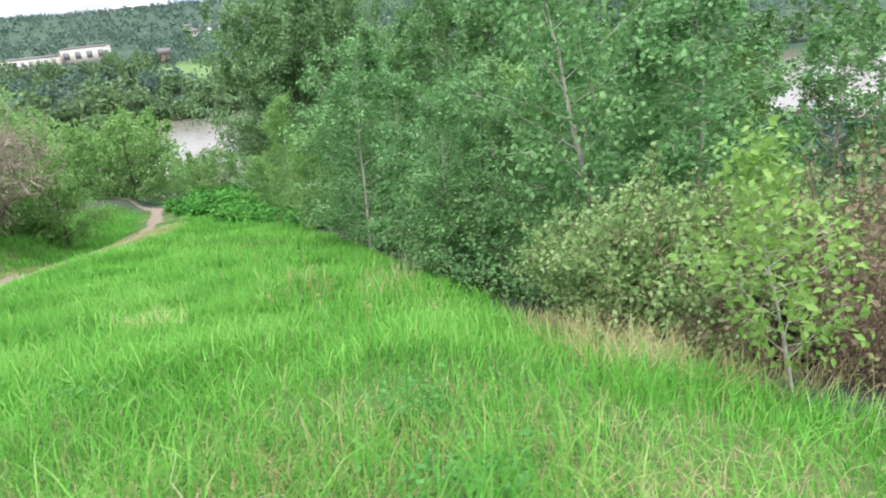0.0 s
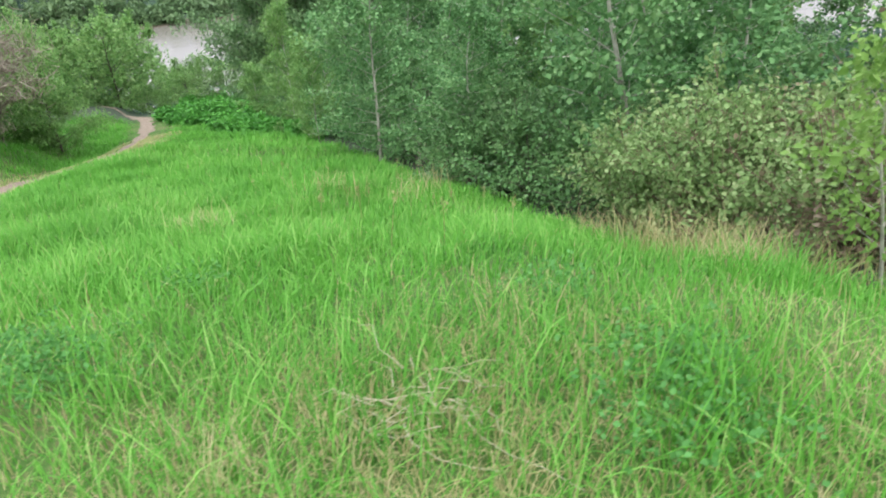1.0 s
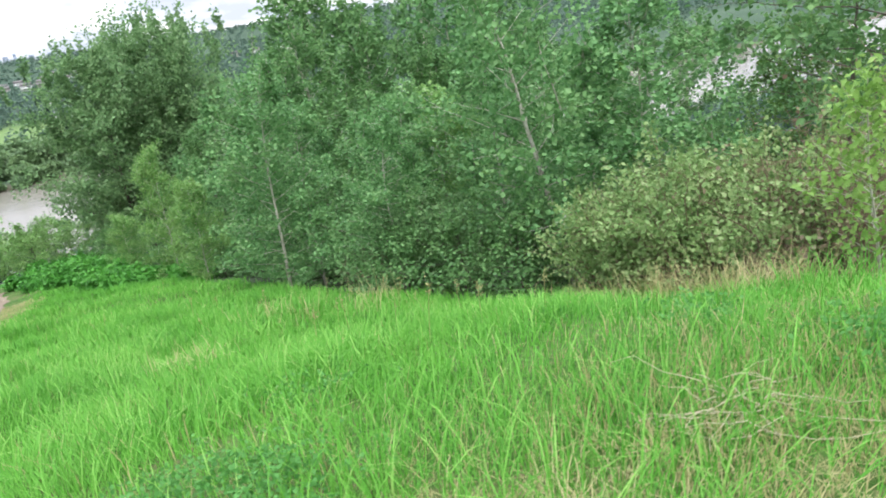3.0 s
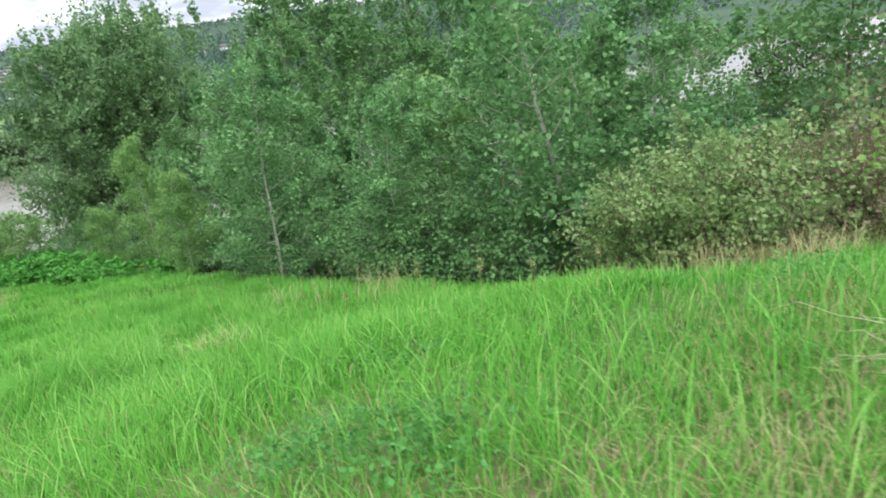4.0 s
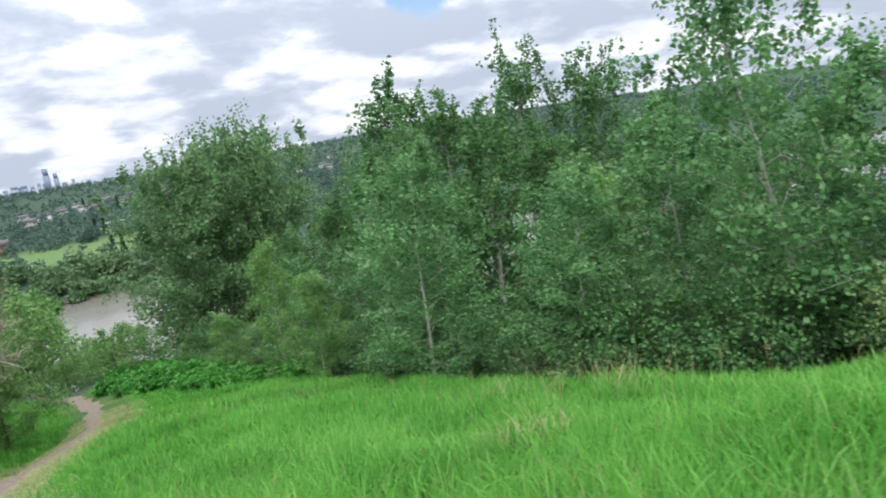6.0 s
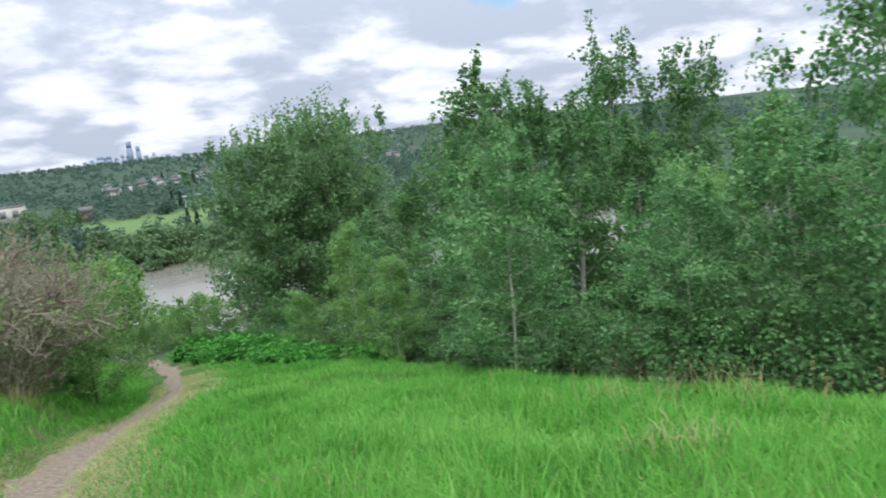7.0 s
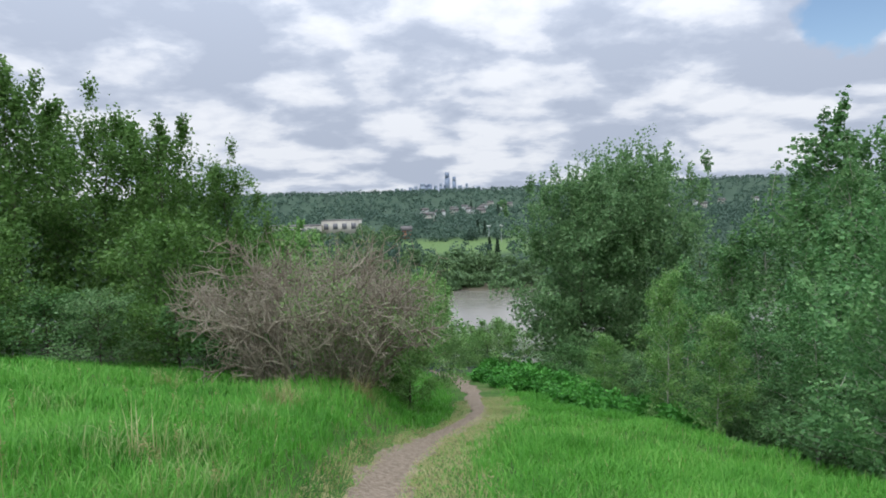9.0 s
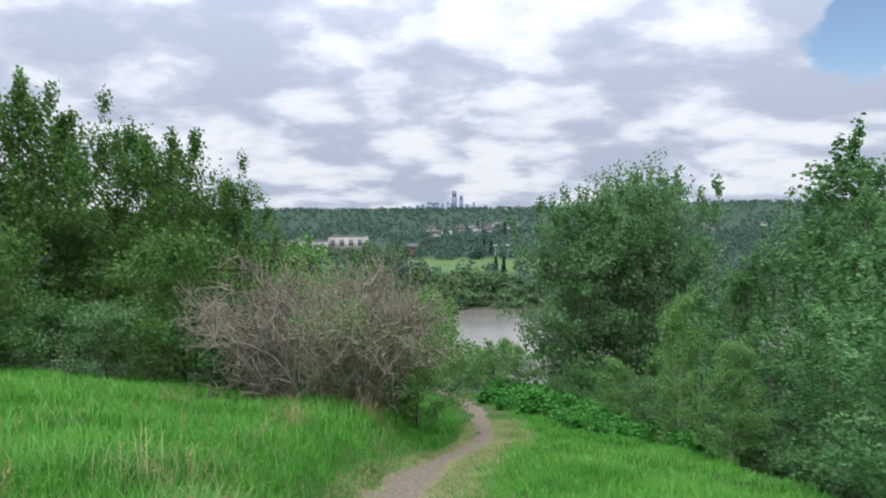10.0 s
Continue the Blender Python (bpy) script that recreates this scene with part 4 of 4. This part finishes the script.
def blades(r, x, y, tall, wide, lean, segs):
    """Grass blades: bent, tapered strips rooted on the land."""
    n = len(x)
    a = r.uniform(0, 6.283, n)
    # a common lean down the slope and a wind from one side
    sway = 2.2 * np.sin(0.9 * x + 0.5 * y) * np.sin(0.7 * y - 0.35 * x + 1.0) + 0.4
    dx, dy = np.cos(a) + 0.4 * np.cos(sway), np.sin(a) + 0.4 * np.sin(sway)
    l = np.hypot(dx, dy) + 1e-6
    dx, dy = dx / l, dy / l
    sx, sy = -dy, dx
    z = height(x, y) - 0.02
    rows = []
    for k in range(segs + 1):
        u = k / segs
        out_ = tall * lean * u ** 1.9
        zz = tall * u * np.sqrt(np.maximum(0.12, 1 - (lean * u) ** 2 * 0.75))
        w = wide * (1 - u) ** 0.6 * (0.75 + 0.5 * u)
        mid = np.stack([x + dx * out_, y + dy * out_, z + zz], -1)
        if k < segs:
            s = np.stack([sx * w / 2, sy * w / 2, np.zeros(n)], -1)
            rows += [mid - s, mid + s]
        else:
            rows.append(mid)
    v = np.stack(rows, 1)
    per = 2 * segs + 1
    i = np.arange(n)[:, None] * per
    quads = [i + [2 * k, 2 * k + 1, 2 * k + 3, 2 * k + 2] for k in range(segs - 1)]
    tri = i + [2 * segs - 2, 2 * segs - 1, 2 * segs]
    return v.reshape(-1, 3), (np.concatenate(quads) if quads else np.zeros((0, 4), int)), tri


def meadow(r, n, xr, yr, near, far, tall, wide, segs, thin_patches=0.0, lean=(0.15, 0.95), spot=None):
    x, y = r.uniform(*xr, n), r.uniform(*yr, n)
    d = off_walk(x, y) * r.normal(1.0, 0.13, n)
    keep = (d >= near) & (d < far) & (r.uniform(0, 1, n) < grassy(x, y))
    if spot:
        keep &= r.uniform(0, 1, n) < np.exp(-((x - spot[0]) / spot[2]) ** 2 - ((y - spot[1]) / spot[3]) ** 2)
    # keep what lies ahead of the walk
    keep &= y > np.interp(x, [-26, -8, -4, 0, 4], [2.5, 3.2, 1.2, 0.2, 0.2])
    # thinner, shorter and drier towards the bank
    dry = smooth(-1.6, 1.6, x) * (1 - smooth(7.5, 11, y))
    keep &= r.uniform(0, 1, n) > 0.3 * dry
    x, y, dry = x[keep], y[keep], dry[keep]
    p = patchy(x, y)
    side = np.abs(x - path_mid(y) - 0.15 * (x > path_mid(y)))
    worn = smooth(0.45, np.where(x > path_mid(y), 2.2, 1.5), side)
    ok = (r.uniform(0, 1, len(x)) < np.clip(0.03 + worn ** 1.3, 0, 1)) & (side > 0.4) & (r.uniform(0, 1, len(x)) < 1 - thin_patches * (1 - p))
    x, y, p, worn, dry = x[ok], y[ok], p[ok], worn[ok], dry[ok]
    h = tall * (0.6 + 0.7 * p) * r.uniform(0.55, 1.25, len(x)) * (0.3 + 0.7 * worn) * (1 - 0.2 * dry)
    return blades(r, x, y, h, wide * r.uniform(0.7, 1.3, len(x)), r.uniform(*lean, len(x)), segs)


def joined(pieces, name, mat):
    vs, qs, ts, base = [], [], [], 0
    for v, q, t in pieces:
        vs.append(v), qs.append(q + base), ts.append(t + base)
        base += len(v)
    return mesh_of(name, np.concatenate(vs), [np.concatenate(qs), np.concatenate(ts)], mat)


r = np.random.default_rng(201)
swards = [
    meadow(r, 205000, (-11, 4), (0, 9), 0.0, 3.2, 0.21, 0.0072, 3, 1.0),
    meadow(r, 230000, (-15, 4), (0, 13), 3.2, 7.5, 0.26, 0.0125, 2, 0.5),
    meadow(r, 210000, (-23, 4), (2, 20), 7.5, 14.5, 0.28, 0.024, 2, 0.2),
    meadow(r, 150000, (-27, 4), (8, 48), 14.5, 60, 0.30, 0.034, 2, 0.1),
]
tagged(new("meadow_grass", joined(swards, "meadow_grass", M["grass"])), "tall fresh green grass covering the hillside", "grass", kind="stuff")
long_blades = [
    meadow(r, 10000, (-11, 4), (0, 9), 0.6, 4.0, 0.34, 0.0085, 3, 0.3, (0.5, 0.97)),
    meadow(r, 34000, (-15, 4), (0, 14), 4.0, 9.0, 0.34, 0.012, 3, 0.3, (0.4, 0.95)),
    meadow(r, 20000, (-23, 4), (2, 24), 9.0, 20.0, 0.38, 0.02, 2, 0.2, (0.4, 0.9)),
]
tagged(new("long_grass", joined(long_blades, "long_grass", M["grass_tall"])), "long arching light green blades above the meadow", "grass", kind="stuff")
thatch = [
    meadow(r, 105000, (-6, 4), (0, 6), 0.0, 5.0, 0.16, 0.0055, 2, lean=(0.6, 0.99), spot=(-0.8, 1.4, 1.9, 1.2)),
    meadow(r, 12000, (-15, 4), (0, 14), 1.0, 9, 0.24, 0.008, 2),
    meadow(r, 4000, (-23, 4), (4, 26), 9, 26, 0.3, 0.014, 2),
]
tagged(new("dry_thatch", joined(thatch, "dry_thatch", M["straw"])), "pale dry blades of last year's grass among the green", "grass", kind="stuff")


# worn, trampled straw beside the trail
def trampled(r, n):
    y = r.uniform(4, 34, n)
    x = path_mid(y) + np.where(r.uniform(0, 1, n) < 0.72, 0.26 + 1.7 * r.uniform(0, 1, n) ** 1.5, -r.uniform(0.3, 0.95, n))
    return blades(r, x, y, r.uniform(0.05, 0.14, n), np.full(n, 0.016), r.uniform(0.7, 0.99, n), 2)


tagged(new("verge_grass", joined([trampled(r, 11000)], "verge_grass", M["grass"])), "short worn green grass along the trail", "grass", kind="stuff")
tagged(new("trampled_straw", joined([trampled(r, 34000)], "trampled_straw", M["straw"])), "trampled straw and short worn grass along the trail", "grass", kind="stuff")


def tuft(name, x, y, n, tall, wide, mat, label, group, lean=(0.2, 0.8), reach=0.14, width=0.007):
    """One tussock: blades fanning out from one root."""
    ob = thing(name, x, y, label, "grass tuft", group)
    rr = np.random.default_rng(int(abs(x * 131 + y * 977)) + 5)
    bx, by = rr.normal(size=n) * reach, rr.normal(size=n) * reach
    v, q, t = blades(rr, bx + x, by + y, tall * rr.uniform(0.5, 1.15, n), np.full(n, width), rr.uniform(*lean, n), 3)
    v = v - np.array([x, y, float(height(x, y))])
    tagged(part("tussock", mesh_of("tuft_blades", v, [q, t], mat), ob), kind="stuff")
    return ob


DRY = "dry grass tufts"
for x, y, n, tall, reach in ((-0.3, 9.95, 70, 0.3, 0.25), (2.0, 11.1, 60, 0.65, 0.25), (0.6, 10.7, 30, 0.65, 0.2), (1.4, 10.0, 50, 0.6, 0.3), (2.2, 3.4, 160, 0.5, 0.22), (2.45, 4.0, 150, 0.5, 0.25), (2.6, 4.6, 150, 0.52, 0.3), (2.75, 5.8, 140, 0.5, 0.3), (3.1, 6.6, 110, 0.5, 0.3), (2.9, 3.3, 120, 0.45, 0.25),
                             (3.3, 4.2, 160, 0.45, 0.3), (2.75, 5.2, 140, 0.52, 0.3), (-10.2, 18.4, 140, 0.75, 0.22), (-9.1, 22.6, 160, 0.8, 0.25), (-13.6, 20.5, 80, 0.6, 0.2), (-9.9, 11.6, 24, 0.7, 0.12), (-1.7, 8.0, 70, 0.4, 0.25), (3.6, 3.3, 120, 0.4, 0.3), (0.1, 11.5, 60, 0.5, 0.3)):
    tuft("dry_grass_tuft", x, y, n, tall, 0.3, M["straw"], "pale dry tuft of last year's grass in the meadow", DRY, (0.2, 0.95), reach, 0.008 if y < 6 else 0.012)
for x, y, n, tall in ((0.3, 1.5, 120, 0.42), (-3.2, 3.0, 120, 0.4), (1.6, 2.6, 110, 0.42), (-1.9, 2.7, 110, 0.4), (0.0, 1.2, 90, 0.36)):
    tuft("green_grass_tuft", x, y, n, tall, 0.3, M["grass"], "dense dark green tussock of tall grass", "green tussocks", (0.15, 0.8), 0.16, 0.009)

# pale flowering weeds beside the trail
for x, y, n, tall in ((-9.1, 11.0, 60, 0.5), (-8.8, 11.3, 40, 0.42), (-9.7, 12.1, 60, 0.52), (-9.5, 12.7, 44, 0.45), (-9.1, 10.2, 50, 0.48), (-9.85, 14.9, 60, 0.5), (-10.2, 16.4, 50, 0.5), (-12.5, 14.2, 60, 0.5), (-10.2, 11.3, 60, 0.5)):
    tuft("weed_tuft", x, y, n, tall, 0.3, M["weed"], "pale green wispy weed standing above the grass", "weeds beside the trail", (0.25, 0.9), 0.2, 0.012)

# a fallen bundle of dead stalks in the grass
bundle = thing("dead_stalk_bundle", -0.74, 1.98, "pale fallen bundle of dead weed stalks in the grass", "dead stalks")
r = np.random.default_rng(211)
for k in range(46):
    a = radians((132 if k % 4 else -78) + r.normal() * 24)
    st = np.array([r.uniform(-0.12, 0.24), r.uniform(-0.3, 0.04), r.uniform(0.04, 0.17)])
    line = bent(r, st, (np.cos(a), np.sin(a), r.uniform(-0.1, 0.35)), r.uniform(0.08, 0.32), 5, 0.16, -0.25)
    part("stalk", mesh_of("stalk", *tubes([(line, np.linspace(0.0026, 0.001, 5))], 4), M["pale_straw"], True), bundle)

# clover and vetch growing in leafy clumps
for x, y, n, wide in ((0.08, 1.38, 260, 0.28), (0.3, 1.75, 180, 0.25), (-2.2, 3.0, 320, 0.32), (-2.55, 3.4, 220, 0.3), (-1.6, 4.2, 100, 0.3), (0.3, 2.75, 100, 0.25)):
    ob = thing("clover_clump", x, y, "low blue-green clump of clover leaves in the grass", "clover", "clover clumps")
    rr = np.random.default_rng(int(abs(x * 311 + y * 577)))
    at = np.stack([rr.normal(size=n) * wide * 0.6, rr.normal(size=n) * wide * 0.6, rr.uniform(0.05, 0.22, n)], 1)
    at[:, 2] += height(x + at[:, 0], y + at[:, 1]) - float(height(x, y))
    at = np.repeat(at, 3, axis=0) + rr.normal(size=(n * 3, 3)) * 0.008
    v, f = leaf_faces(at, 0.026, rr, 0.0, 0.4, 0.1)
    tagged(part("foliage", mesh_of("clover_leaves", v, f, M["clover"]), ob), kind="stuff")

# tall seed stalks standing over the grass on both sides of the trail
r = np.random.default_rng(221)
for q in range(56):
    if q < 18:
        y = r.uniform(8.2, 11.5)
        x = r.uniform(-11.5, -8.8)
    elif q < 38:
        y = r.uniform(9.5, 20)
        x = r.uniform(-16, -8.8)
    else:
        y = r.uniform(5, 14)
        x = r.uniform(-1, 2.4)
    ob = thing("seed_stalk", x, y, "thin pale seed stalk standing above the grass", "seed stalk", "seed stalks")
    h = r.uniform(0.4, 0.62)
    line = bent(r, (0, 0, -0.02), (r.normal() * 0.15, r.normal() * 0.15, 1), h, 6, 0.02)
    v, f = tubes([(line, np.linspace(0.004, 0.002, 6))], 4)
    part("stem", mesh_of("stalk_stem", v, f, M["straw"]), ob)
    at = line[-1] + r.normal(size=(26, 3)) * [0.014, 0.014, 0.05]
    v, f = leaf_faces(at, 0.03, r, -0.6, 0.2)
    tagged(part("seed_head", mesh_of("seed_head", v, f, M["straw"]), ob), kind="stuff")

# small stones trodden into the trail
n = 900
sy = r.uniform(5, 34, n)
sx = path_mid(sy) + r.normal(size=n) * 0.38
size = 0.008 + 0.022 * r.uniform(0, 1, n) ** 3
corner = np.array([[1, 0, 0], [0, 1, 0], [-1, 0, 0], [0, -1, 0], [0, 0, 0.7], [0, 0, -0.7]], float)
turn = r.uniform(0, 6.283, n)
c, s = np.cos(turn)[:, None], np.sin(turn)[:, None]
cx, cy = corner[None, :, 0] * c - corner[None, :, 1] * s, corner[None, :, 0] * s + corner[None, :, 1] * c
stone = np.stack([cx, cy, np.repeat(corner[None, :, 2], n, 0)], -1) * size[:, None, None] * r.uniform(0.7, 1.3, (n, 6, 1))
stone += np.stack([sx, sy, height(sx, sy) + 0.045], -1)[:, None]
tri = np.array([[0, 1, 4], [1, 2, 4], [2, 3, 4], [3, 0, 4], [1, 0, 5], [2, 1, 5], [3, 2, 5], [0, 3, 5]])
faces = (np.arange(n)[:, None, None] * 6 + tri[None]).reshape(-1, 3)
tagged(new("gravel", mesh_of("gravel", stone.reshape(-1, 3), faces, M["dirt"])), "small stones scattered on the dirt trail", "gravel", kind="stuff")
